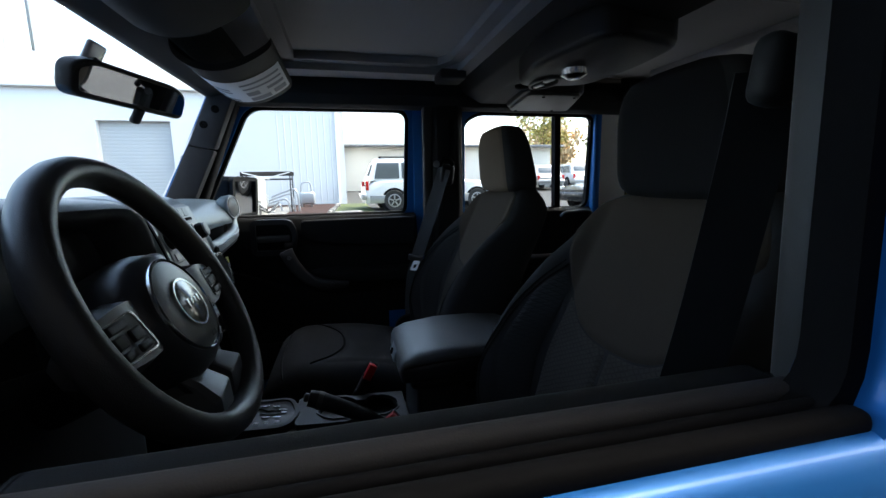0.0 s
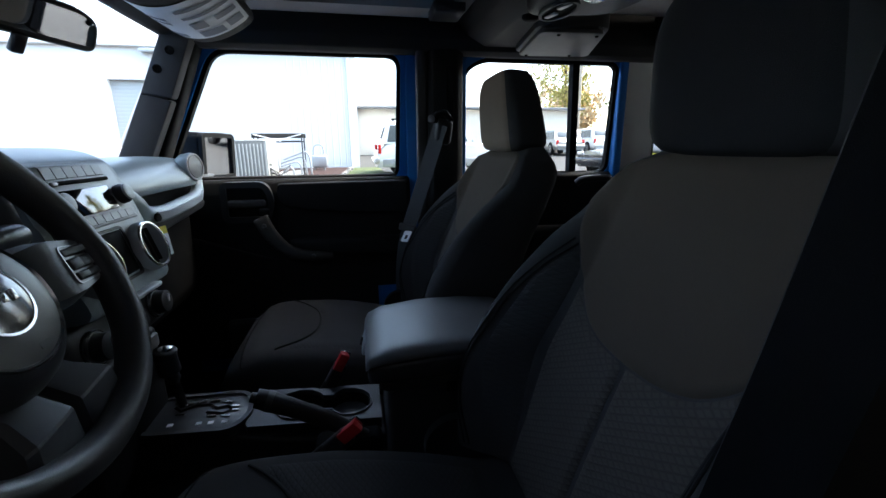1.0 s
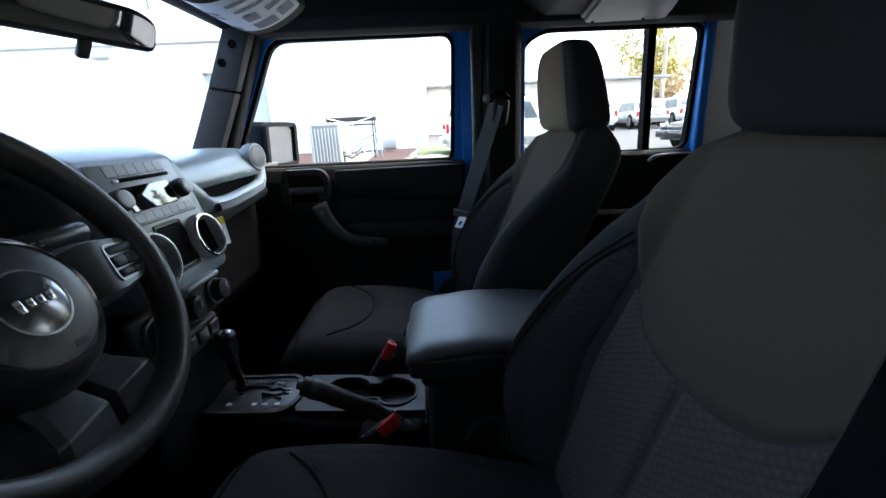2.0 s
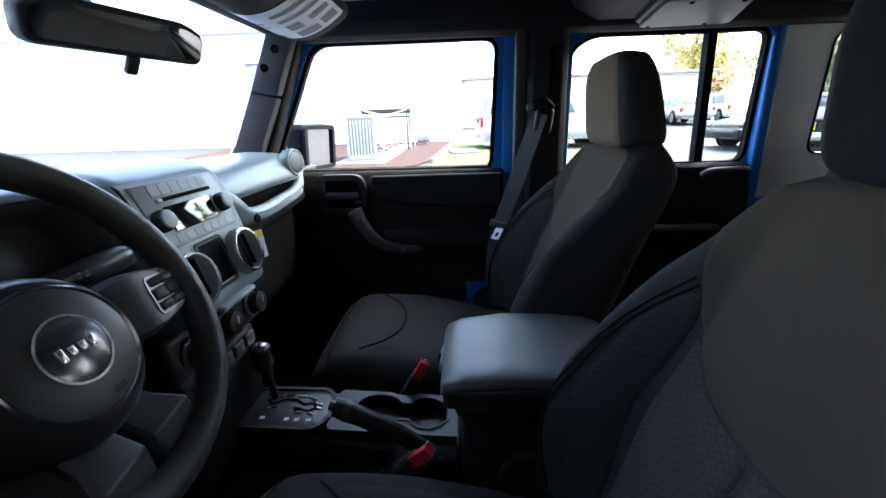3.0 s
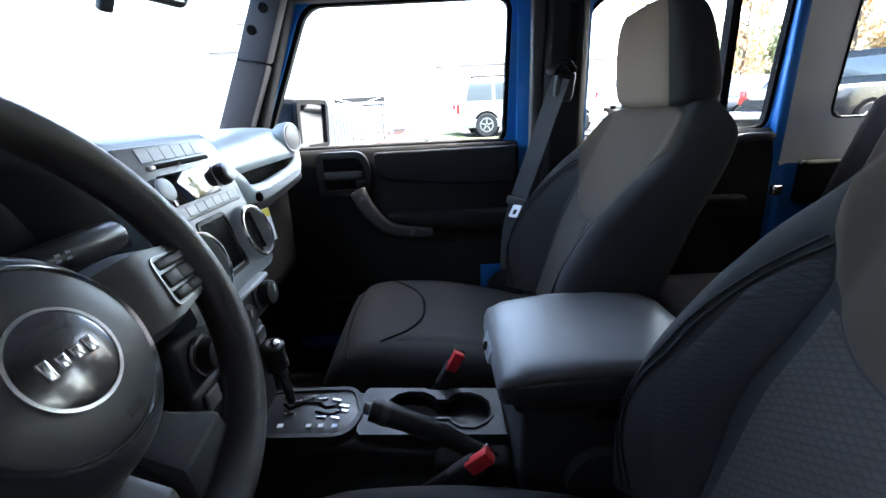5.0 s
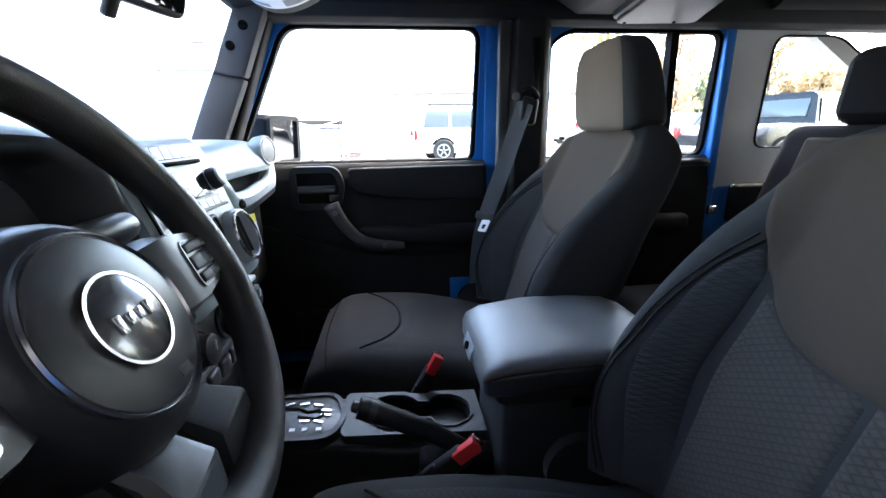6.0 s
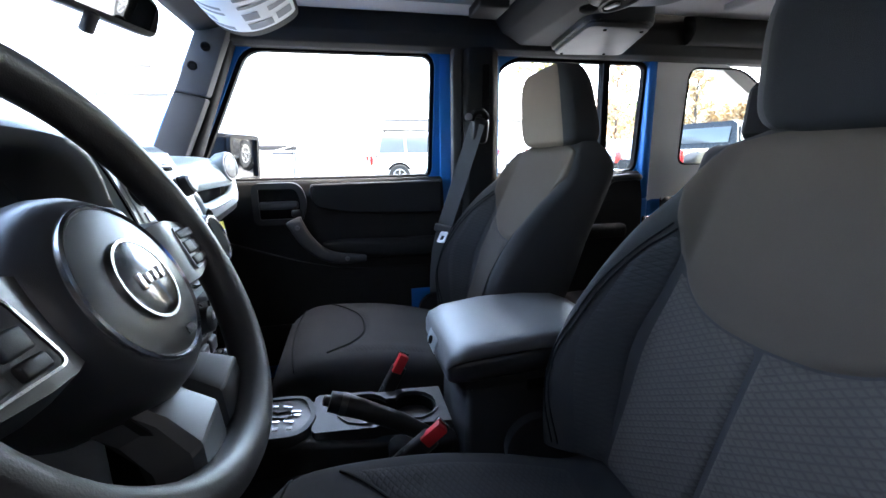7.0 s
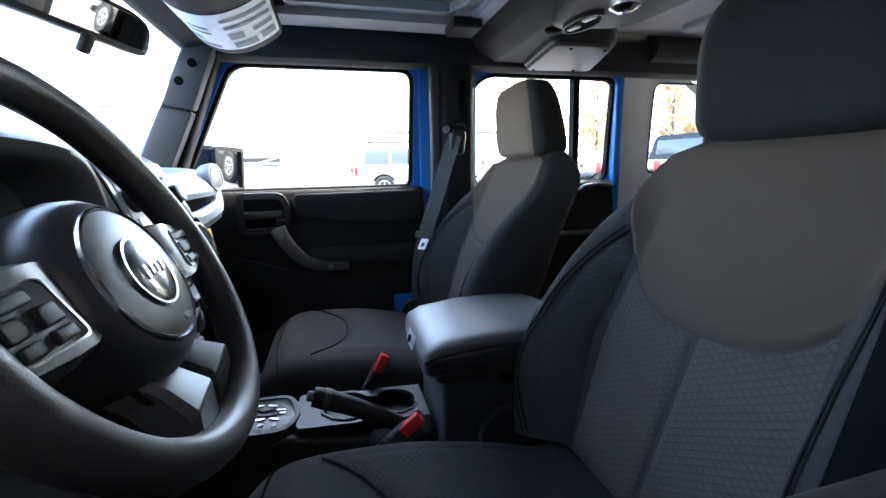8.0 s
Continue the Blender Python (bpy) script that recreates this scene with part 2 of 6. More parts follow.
def ringplate(outer, inner, lo, hi, axis="y", fn=None, bm=None):
    """A frame between two closed outlines with the same number of points, drawn out along an axis."""
    def put(p, c):
        return {"x": (c, p[0], p[1]), "y": (p[0], c, p[1]), "z": (p[0], p[1], c)}[axis]
    t = bmesh.new()
    q = [[t.verts.new(put(p, c)) for p in o] for o in (outer, inner) for c in (lo, hi)]
    n = len(outer)
    for i in range(n):
        j = (i + 1) % n
        for a, b in ((0, 1), (1, 3), (3, 2), (2, 0)):
            t.faces.new((q[a][i], q[a][j], q[b][j], q[b][i]))
    if fn:
        for v in t.verts:
            v.co = fn(v.co)
    return join(bm, t)


def rounded(poly, r, seg=5):
    """A polygon with its corners rounded; r is one radius or one for each corner."""
    out, n = [], len(poly)
    for i in range(n):
        p, a, b = Vector(poly[i]), Vector(poly[i - 1]), Vector(poly[(i + 1) % n])
        rr = r[i] if isinstance(r, (list, tuple)) else r
        da, db = (a - p), (b - p)
        k = min(rr, da.length * 0.45, db.length * 0.45)
        s, e = p + da.normalized() * k, p + db.normalized() * k
        for j in range(seg + 1):
            f = j / seg
            out.append(tuple(s * (1 - f) ** 2 + p * 2 * f * (1 - f) + e * f * f))
    return out


def grown(poly, d):
    """A rounded outline moved outwards by d (anticlockwise or clockwise alike)."""
    c = sum((Vector(p) for p in poly), Vector((0, 0))) / len(poly)
    out, n = [], len(poly)
    for i in range(n):
        p, a, b = Vector(poly[i]), Vector(poly[i - 1]), Vector(poly[(i + 1) % n])
        t = (b - a)
        nrm = Vector((t.y, -t.x)).normalized() if t.length > 1e-9 else (p - c).normalized()
        if nrm.dot(p - c) < 0:
            nrm = -nrm
        out.append(tuple(p + nrm * d))
    return out


def tube(path, r, n=12, caps=True, bm=None, flat=1.0):
    """A round (or flattened) bar along a path; r is one radius or one for each point."""
    pts = [Vector(p) for p in path]
    rings, up = [], None
    for i, p in enumerate(pts):
        t = (pts[min(i + 1, len(pts) - 1)] - pts[max(i - 1, 0)]).normalized()
        if up is None:
            up = t.orthogonal().normalized() if abs(t.z) > 0.9 else Vector((0, 0, 1))
        side = t.cross(up).normalized()
        up = side.cross(t).normalized()
        rr = r[i] if isinstance(r, (list, tuple)) else r
        rings.append([p + (side * math.cos(a) + up * math.sin(a) * flat) * rr for a in (2 * math.pi * k / n for k in range(n))])
    return loft(rings, caps, bm=bm)


def arc_path(pts, steps=8):
    """A smooth path through points (Catmull-Rom)."""
    p = [Vector(q) for q in pts]
    p = [2 * p[0] - p[1]] + p + [2 * p[-1] - p[-2]]
    out = []
    for i in range(1, len(p) - 2):
        for j in range(steps):
            f = j / steps
            a, b, c, d = p[i - 1:i + 3]
            out.append(0.5 * (2 * b + (c - a) * f + (2 * a - 5 * b + 4 * c - d) * f * f + (3 * b - a - 3 * c + d) * f ** 3))
    return out + [p[-2]]


def lathe(profile, at=(0, 0, 0), axis=(0, 0, 1), n=32, bm=None, closed_ends=True):
    """Turns a profile of (radius, height) about an axis through a place."""
    m = Matrix.Translation(at) @ Vector((0, 0, 1)).rotation_difference(Vector(axis)).to_matrix().to_4x4()
    rings = [[m @ Vector((r * math.cos(2 * math.pi * k / n), r * math.sin(2 * math.pi * k / n), h)) for k in range(n)] for r, h in profile]
    return loft(rings, closed_ends, bm=bm)


def ribbon(path, width, thick, across, bm=None):
    """A flat strap along a path; across gives its broad direction (one or one for each point)."""
    pts = [Vector(p) for p in path]
    rings = []
    for i, p in enumerate(pts):
        t = (pts[min(i + 1, len(pts) - 1)] - pts[max(i - 1, 0)]).normalized()
        a = Vector(across[i] if isinstance(across, list) else across)
        a = (a - t * a.dot(t)).normalized()
        nrm = t.cross(a)
        w, h = width / 2, thick / 2
        rings.append([p + a * w + nrm * h, p - a * w + nrm * h, p - a * w - nrm * h, p + a * w - nrm * h])
    return loft(rings, bm=bm)


def smooth01(x, a, b):
    f = max(0.0, min(1.0, (x - a) / (b - a)))
    return f * f * (3 - 2 * f)


def curve(x, table):
    """A smooth curve through a table of (x, value), with no bumps of its own."""
    xs, vs = [a for a, _ in table], [v for _, v in table]
    n = len(xs)
    d = [(vs[i + 1] - vs[i]) / (xs[i + 1] - xs[i]) for i in range(n - 1)]
    m = [d[0]] + [0.0 if d[i - 1] * d[i] <= 0 else 2 * d[i - 1] * d[i] / (d[i - 1] + d[i]) for i in range(1, n - 1)] + [d[-1]]
    x = max(xs[0], min(xs[-1], x))
    i = max(k for k in range(n - 1) if xs[k] <= x)
    h = xs[i + 1] - xs[i]
    t = (x - xs[i]) / h
    return (vs[i] * (2 * t ** 3 - 3 * t * t + 1) + h * m[i] * (t ** 3 - 2 * t * t + t)
            + vs[i + 1] * (3 * t * t - 2 * t ** 3) + h * m[i + 1] * (t ** 3 - t * t))


def lerp_table(x, table):
    for (a, p), (b, q) in zip(table, table[1:]):
        if x <= b:
            f = smooth01(x, a, b) if b > a else 0
            return p + (q - p) * max(0, f)
    return table[-1][1]


# ---- the car ----
FLOOR = 0.60
car = thing("off_road_car", "bright blue four-door off-road car, driver window open", "car")

WIN_F = rounded([(-0.432, 1.237), (0.262, 1.237), (0.276, 1.603), (-0.256, 1.603)], [0.02, 0.03, 0.035, 0.045])
WIN_R = rounded([(0.488, 1.240), (1.035, 1.240), (1.040, 1.600), (0.56, 1.600), (0.50, 1.565)], [0.03, 0.03, 0.03, 0.03, 0.03])
WIN_Q = rounded([(1.215, 1.258), (1.78, 1.258), (1.78, 1.39), (1.437, 1.592), (1.215, 1.592)], [0.035, 0.04, 0.05, 0.04, 0.04])


def leaning(s):
    """Lays a side of the car, drawn at y = its offset from the glass, in its place: it leans inwards above the belt line."""
    def fn(c):
        return Vector((c.x, s * (0.738 + c.y - 0.05 * max(0.0, c.z - 1.237)), c.z))
    return fn


def window_ring(parent, win, s, wide=0.05):
    part("window_frame", ringplate(grown(win, wide), grown(win, 0.012), -0.026, 0.02, fn=leaning(s)), M_BLUE, parent, "bright blue painted window frame")
    part("window_seal", ringplate(grown(win, 0.0125), win, -0.018, 0.004, fn=leaning(s)), M_RUBBER, parent, "black rubber window seal")


def pane(parent, win, s, mat=None):
    g = part("window_pane", prism(grown(win, 0.006), -0.002, 0.002, fn=leaning(s)), mat or M_DOORGLASS, parent)
    g.visible_shadow = False
    return g


def front_door(s, glazed):
    side = "passenger" if s > 0 else "driver"
    flip = Matrix.Diagonal((1, s, 1, 1))

    def add(name, bm, mat, parent=None, label="", sharp=0.62):
        bm.transform(flip)
        return part(name, bm, mat, parent or d, label, sharp)
    # outer skin with a rounded waist
    skin = [(0.712, 0.62), (0.765, 0.62), (0.782, 0.80), (0.784, 1.10), (0.778, 1.19), (0.770, 1.222), (0.763, 1.232), (0.754, 1.236), (0.742, 1.234), (0.712, 1.228)]
    d = add("door", prism(skin, -0.475, 0.335, "x", 0.004), M_BLUE, car, f"front {side} door, blue outside with black inner panel" + ("" if glazed else ", window lowered"))
    trim = [(0.712, 0.64), (0.684, 0.64), (0.668, 0.70), (0.666, 0.94), (0.676, 1.00), (0.676, 1.13), (0.682, 1.19), (0.694, 1.226), (0.703, 1.236), (0.712, 1.237)]
    add("door_panel", prism(trim, -0.415, 0.305, "x", 0.004), M_TRIM, label="black moulded door panel")
    # weather strips along the sill
    add("sill_strip", cube((0.69, 0.014, 0.012), (-0.08, 0.719, 1.238), 0.005), M_SILL, label="grey rubber wiper strip")
    add("sill_strip", cube((0.70, 0.013, 0.014), (-0.085, 0.7465, 1.2365), 0.005), M_RUBBER)
    add("sill_strip", cube((0.70, 0.007, 0.010), (-0.085, 0.7345, 1.2375), 0.003), M_RUBBER)
    window_ring(d, WIN_F, s)
    if glazed:
        pane(d, WIN_F, s)
    # upper pad
    up = rounded([(-0.112, 1.223), (0.296, 1.226), (0.296, 1.121), (0.10, 1.126), (-0.02, 1.137), (-0.092, 1.150), (-0.112, 1.175)], [0.012, 0.008, 0.012, 0.05, 0.05, 0.02, 0.02])
    add("upper_pad", prism(up, 0.664, 0.69, bevel=0.006, seg=3), M_TRIM)
    # handle recess
    rec = rounded([(-0.275, 1.108), (-0.145, 1.108), (-0.125, 1.17), (-0.145, 1.226), (-0.275, 1.226)], [0.02, 0.02, 0.05, 0.05, 0.02])
    add("handle_bezel", ringplate(grown(rec, 0.004), grown(rec, -0.014), 0.664, 0.692), M_BLACK, d)
    add("handle_recess", prism(grown(rec, -0.012), 0.6745, 0.69), M_RUBBER, d)
    add("inner_handle", cube((0.112, 0.018, 0.024), (-0.205, 0.668, 1.163), 0.008, 4), M_DARKTRIM, d)
    add("lock_knob", cube((0.032, 0.016, 0.022), (-0.155, 0.668, 1.138), 0.006), M_BLACK, d)
    # pull handle
    line = arc_path([(-0.166, 0.650, 1.122), (-0.158, 0.642, 1.105), (-0.132, 0.636, 1.060), (-0.090, 0.634, 1.016), (-0.040, 0.638, 0.997), (0.005, 0.644, 0.992), (0.044, 0.650, 0.991)], 6)
    grip = []
    for i, q in enumerate(line):
        tg = (line[min(i + 1, len(line) - 1)] - line[max(i - 1, 0)]).normalized()
        side = Vector((-tg.z, 0, tg.x)).normalized()
        f = i / (len(line) - 1)
        w = (0.025 - 0.011 * f) * (0.75 if i in (0, len(line) - 1) else 1)
        grip.append([q + side * w * math.copysign(abs(math.cos(k)) ** 0.6, math.cos(k)) + Vector((0, 0.012 * math.copysign(abs(math.sin(k)) ** 0.7, math.sin(k)), 0)) for k in np.linspace(0, 2 * math.pi, 17)[:-1]])
    add("pull_handle", loft(grip), M_DARKTRIM, label="charcoal strap-shaped pull handle", sharp=1.0)
    for c in ((-0.154, 0.6285, 1.098), (-0.015, 0.6295, 0.995)):
        add("screw", lathe([(0.0075, 0), (0.0075, 0.002), (0.005, 0.003), (0.0035, 0.0015)], c, (0, -1, 0), 14), M_SCREW, d, "steel screw head")
    rings = []
    for x, z1, z0, dp in ((-0.088, 1.040, 1.028, 0.006), (-0.075, 1.046, 1.012, 0.018), (-0.03, 1.050, 1.000, 0.030), (0.03, 1.050, 0.990, 0.036), (0.12, 1.046, 0.984, 0.038), (0.24, 1.046, 0.980, 0.036), (0.292, 1.044, 0.982, 0.028), (0.300, 1.038, 0.988, 0.018)):
        rings.append([Vector((x, 0.674 - dp * max(0.0, math.sin(k)) ** 0.6 if math.sin(k) > 0 else 0.680, (z0 + z1) / 2 + (z1 - z0) / 2 * math.copysign(abs(math.cos(k)) ** 0.7, math.cos(k)))) for k in np.linspace(0, 2 * math.pi, 21)[:-1]])
    add("armrest", loft(rings), M_TRIM, label="black padded door armrest", sharp=1.1)
    low = rounded([(-0.39, 0.68), (0.27, 0.68), (0.27, 0.95), (-0.02, 0.955), (-0.17, 0.99), (-0.39, 1.07)], 0.04)
    add("lower_pad", prism(low, 0.660, 0.68, bevel=0.004), M_TRIM)
    add("bare_metal", cube((0.075, 0.006, 0.075), (0.222, 0.6575, 0.835), 0.002), M_BLUE, d, "bright blue metal at the trim's cut corner")
    add("door_pocket", cube((0.5, 0.03, 0.12), (-0.05, 0.655, 0.73), 0.014), M_BLACK, d)
    return d


def rear_door(s):
    side = "passenger" if s > 0 else "driver"
    flip = Matrix.Diagonal((1, s, 1, 1))

    def add(name, bm, mat, parent=None, label=""):
        bm.transform(flip)
        return part(name, bm, mat, parent or d, label)
    skin = [(0.712, 0.62), (0.765, 0.62), (0.782, 0.80), (0.784, 1.10), (0.776, 1.19), (0.764, 1.222), (0.757, 1.228), (0.712, 1.228)]
    d = add("door", prism(skin, 0.40, 1.085, "x", 0.004), M_BLUE, car, f"rear {side} side door, blue with black inner panel and split window")
    trim = [(0.712, 0.66), (0.68, 0.66), (0.672, 0.95), (0.68, 1.13), (0.694, 1.226), (0.712, 1.239)]
    add("door_panel", prism(trim, 0.455, 1.055, "x", 0.004), M_TRIM, label="black moulded door panel")
    add("armrest", cube((0.42, 0.05, 0.05), (0.76, 0.655, 1.03), 0.018, 4), M_TRIM)
    add("pull_bar", tube(arc_path([(0.90, 0.672, 1.200), (0.92, 0.658, 1.215), (1.0, 0.658, 1.218), (1.03, 0.674, 1.215)]), 0.012), M_BLACK)
    add("latch", cube((0.03, 0.02, 0.03), (1.062, 0.66, 1.06), 0.006), M_CHROME, label="chrome door latch")
    window_ring(d, WIN_R, s)
    pane(d, WIN_R, s)
    bar = prism([(0.894, 1.232), (0.918, 1.232), (0.900, 1.605), (0.876, 1.605)], -0.02, 0.012, fn=leaning(s))
    part("window_divider", bar, M_RUBBER, d, "black upright divider bar")
    return d


front_door(1, True)
front_door(-1, False)
rear_door(1)
rear_door(-1)

# body shell
part("floor_pan", cube((2.75, 1.42, 0.06), (0.75, 0, FLOOR - 0.03), 0.01), M_CARPET, car, "black carpeted floor")
part("tunnel", cube((1.0, 0.30, 0.14), (0.02, 0.02, FLOOR + 0.06), 0.05, 5), M_CARPET, car, "black carpet over the tunnel")
part("firewall", cube((0.03, 1.42, 0.62), (-0.66, 0, 0.88), 0.01), M_CARPET, car)
for s in (1, -1):
    part("kick_panel", cube((0.28, 0.05, 0.66), (-0.612, s * 0.69, 0.90), 0.01), M_BLACK, car, "black kick panel")
    part("hinge_post", cube((0.052, 0.036, 0.27), (-0.444, s * 0.684, 1.095), 0.008), M_BLUE, car, "bright blue painted hinge post")
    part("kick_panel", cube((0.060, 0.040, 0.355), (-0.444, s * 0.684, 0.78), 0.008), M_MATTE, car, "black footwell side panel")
for s in (1, -1):
    part("body_sill", cube((2.3, 0.10, 0.11), (0.65, s * 0.735, 0.565), 0.02), M_BLUE, car)
    # windscreen pillar: painted outside, charcoal cover inside
    ap = [(-0.300, 1.655), (-0.365, 1.655), (-0.575, 1.21), (-0.475, 1.21)]
    part("windscreen_pillar", prism(ap, s * 0.655, s * 0.735, bevel=0.006), M_BLUE, car)
    cov = [(-0.268, 1.648), (-0.352, 1.638), (-0.425, 1.477), (-0.347, 1.462)]
    up = part("pillar_cover", prism(cov, s * 0.605, s * 0.665, bevel=0.008), M_PILLAR, car, "charcoal plastic pillar cover with screw holes")
    part("pillar_backing", prism([(-0.30, 1.64), (-0.35, 1.635), (-0.545, 1.23), (-0.47, 1.23)], s * 0.615, s * 0.66), M_BLACK, car)
    low = [(-0.348, 1.459), (-0.426, 1.474), (-0.548, 1.23), (-0.455, 1.23)]
    part("pillar_cover", prism(low, s * 0.608, s * 0.665, bevel=0.008), M_PILLAR, car)
    side_cov = [(-0.262, 1.652), (-0.30, 1.645), (-0.495, 1.23), (-0.43, 1.23)]
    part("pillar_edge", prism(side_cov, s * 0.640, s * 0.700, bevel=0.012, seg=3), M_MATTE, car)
    for c in ((-0.335, 1.585), (-0.372, 1.538)):
        part("screw_hole", lathe([(0.0115, 0), (0.0115, 0.003), (0.008, 0.003), (0.008, 0.0005)], (c[0], s * 0.6055, c[1]), (0, -s, 0), 20), M_RUBBER, up)
    # centre pillar
    part("centre_pillar", prism([(0.700, 0.60), (0.752, 0.60), (0.752, 1.237), (0.733, 1.66), (0.690, 1.66), (0.700, 1.237)] if s > 0 else [(-0.700, 0.60), (-0.752, 0.60), (-0.752, 1.237), (-0.733, 1.66), (-0.690, 1.66), (-0.700, 1.237)], 0.300, 0.500, "x", 0.004), M_BLUE, car)
    edge = [(s * y, z) for y, z in ((0.688, 0.72), (0.66, 0.72), (0.652, 1.2), (0.640, 1.625), (0.672, 1.625))]
    part("pillar_strip", prism(edge, 0.328, 0.364, "x", 0.009, 3), M_STRIP, car, "grey pillar strip")
    bt = part("pillar_cover", prism([(0.362, s * 0.685), (0.362, s * 0.650), (0.378, s * 0.634), (0.456, s * 0.632), (0.478, s * 0.65), (0.478, s * 0.70)], 0.66, 1.64, "z", 0.005), M_TRIM, car, "black pillar cover")
    part("belt_slot", cube((0.022, 0.006, 0.16), (0.432, s * 0.631, 1.49), 0.003), M_RUBBER, bt)
    # rear pillar
    part("rear_pillar", cube((0.050, 0.06, 0.52), (1.060, s * 0.715, 0.88), 0.012), M_BLUE, car)
    part("rear_post", cube((0.032, 0.05, 0.50), (1.064, s * 0.708, 1.385), 0.010), M_BLUE, car, "bright blue body post")
    part("rear_quarter", cube((1.04, 0.07, 0.55), (1.615, s * 0.735, 0.86), 0.02), M_BLUE, car)
    part("wheel_box", cube((0.85, 0.22, 0.42), (1.62, s * 0.60, 0.83), 0.06, 5), M_TRIM, car, "black plastic wheel box")
    part("quarter_trim", cube((0.95, 0.04, 0.13), (1.62, s * 0.688, 1.075), 0.012), M_TRIM, car)

# windscreen
ws = prism([(-0.352, 1.630), (-0.356, 1.632), (-0.566, 1.232), (-0.562, 1.230)], -0.63, 0.63)
g = part("windscreen", ws, M_GLASS, car, "clear windscreen glass")
g.visible_shadow = False
part("windscreen_header", prism([(-0.20, 1.655), (-0.345, 1.622), (-0.375, 1.63), (-0.36, 1.70), (-0.20, 1.705)], -0.66, 0.66, "y", 0.006), M_TRIM, car, "black windscreen header trim")
part("cowl", prism([(-0.56, 1.235), (-0.56, 1.10), (-0.80, 1.10), (-0.78, 1.205)], -0.68, 0.68, "y", 0.008), M_BLACK, car, "black cowl")
hood = loft([[(-0.76, y, 1.19 - 0.06 * abs(y / 0.62) ** 4) for y in np.linspace(-0.62, 0.62, 17)] + [(-0.76, y, 1.10) for y in np.linspace(0.62, -0.62, 17)],
             [(-1.72, y * 0.83, 1.13 - 0.06 * abs(y / 0.62) ** 4) for y in np.linspace(-0.62, 0.62, 17)] + [(-1.72, y * 0.83, 1.04) for y in np.linspace(0.62, -0.62, 17)]])
part("bonnet", hood, M_BLUE, car, "bright blue bonnet")
part("nose", cube((0.10, 1.02, 0.50), (-1.74, 0, 0.86), 0.04, 4), M_BLUE, car)
part("front_body", cube((1.05, 0.98, 0.5), (-1.2, 0, 0.83), 0.03), M_BLACK, car)
part("bumper", cube((0.16, 1.5, 0.16), (-1.92, 0, 0.6), 0.05, 4), M_BLACK, car)
for s in (1, -1):
    part("wing", prism(rounded([(-0.62, 0.62), (-0.62, 1.10), (-1.70, 1.04), (-1.85, 0.92), (-1.85, 0.86), (-1.62, 0.97), (-1.05, 0.97), (-0.85, 0.62)], 0.04), s * 0.62, s * 0.90, bevel=0.01), M_BLUE, car)
    for x in (-1.30, 1.65):
        w = part("wheel", lathe([(0.23, -0.11), (0.36, -0.12), (0.40, -0.08), (0.405, 0), (0.40, 0.08), (0.36, 0.12), (0.23, 0.11)], (x, s * 0.80, 0.405), (0, s, 0), 40), M_TYRE, car, "black tyre on alloy rim")
        part("rim", lathe([(0.235, -0.05), (0.235, 0.08), (0.20, 0.085), (0.17, 0.05), (0.06, 0.06), (0.05, 0.08)], (x, s * 0.80, 0.405), (0, s, 0), 30), M_ALLOY, w)
part("tailgate", cube((0.05, 1.42, 0.64), (2.13, 0, 0.91), 0.02), M_BLUE, car)
part("axle", cube((0.1, 1.5, 0.1), (-1.3, 0, 0.405), 0.03), M_BLACK, car)
part("axle", cube((0.1, 1.5, 0.1), (1.65, 0, 0.405), 0.03), M_BLACK, car)
part("chassis", cube((3.2, 0.8, 0.14), (0.2, 0, 0.5), 0.02), M_BLACK, car)

# ---- roof ----
top = part("hardtop", cube((2.50, 1.40, 0.03), (0.92, 0, 1.765), 0.012), M_BLACK, car, "hardtop roof with grey lining and black padded bars")
for s in (1, -1):
    rail = [(s * y, z) for y, z in ((0.735, 1.612), (0.66, 1.606), (0.635, 1.615), (0.618, 1.645), (0.622, 1.69), (0.64, 1.752), (0.735, 1.752))]
    part("side_rail", prism(rail, -0.345, 2.15, "x", 0.004), M_TRIM, top, "black padded side rail")
    edge = [(min(2.12, max(1.080, x + (0.6 if x > 1.5 else -0.2))), min(1.64, max(1.125, z + (0.3 if z > 1.42 else -0.3)))) for x, z in WIN_Q]
    part("quarter_panel", ringplate(edge, WIN_Q, -0.03, 0.0, fn=leaning(s)), M_LIGHTTRIM, top, "pale grey hardtop side panel")
    pane(top, WIN_Q, s, M_TINT)
    part("window_seal", ringplate(grown(WIN_Q, 0.004), grown(WIN_Q, -0.001), -0.034, -0.025, fn=leaning(s)), M_RUBBER, top)
    part("panel_lip", cube((0.97, 0.02, 0.02), (1.63, s * 0.69, 1.13), 0.008), M_LIGHTTRIM, top)
# front lining panels: a pale pan with a rolled rim
rim = rounded([(-0.20, -0.60), (0.42, -0.60), (0.50, -0.46), (0.50, 0.46), (0.42, 0.60), (-0.20, 0.60)], 0.05)
part("lining_panel", prism(rim, 1.735, 1.75, "z"), M_LINER, top, "grey fabric roof lining")
part("lining_rim", ringplate(rim, grown(rim, -0.085), 1.692, 1.74, "z"), M_LINER, top, "pale grey rolled lining rim", sharp=0.9)
part("lining_step", ringplate(grown(rim, -0.083), grown(rim, -0.12), 1.712, 1.74, "z"), M_LINER, top)
for s in (1, -1):
    part("roof_latch", cube((0.085, 0.10, 0.03), (0.395, s * 0.50, 1.683), 0.008), M_BLACK, top, "black roof latch")
part("lining_panel", cube((1.42, 1.22, 0.02), (1.43, 0, 1.74), 0.006), M_LINER, top, "grey fabric roof lining")
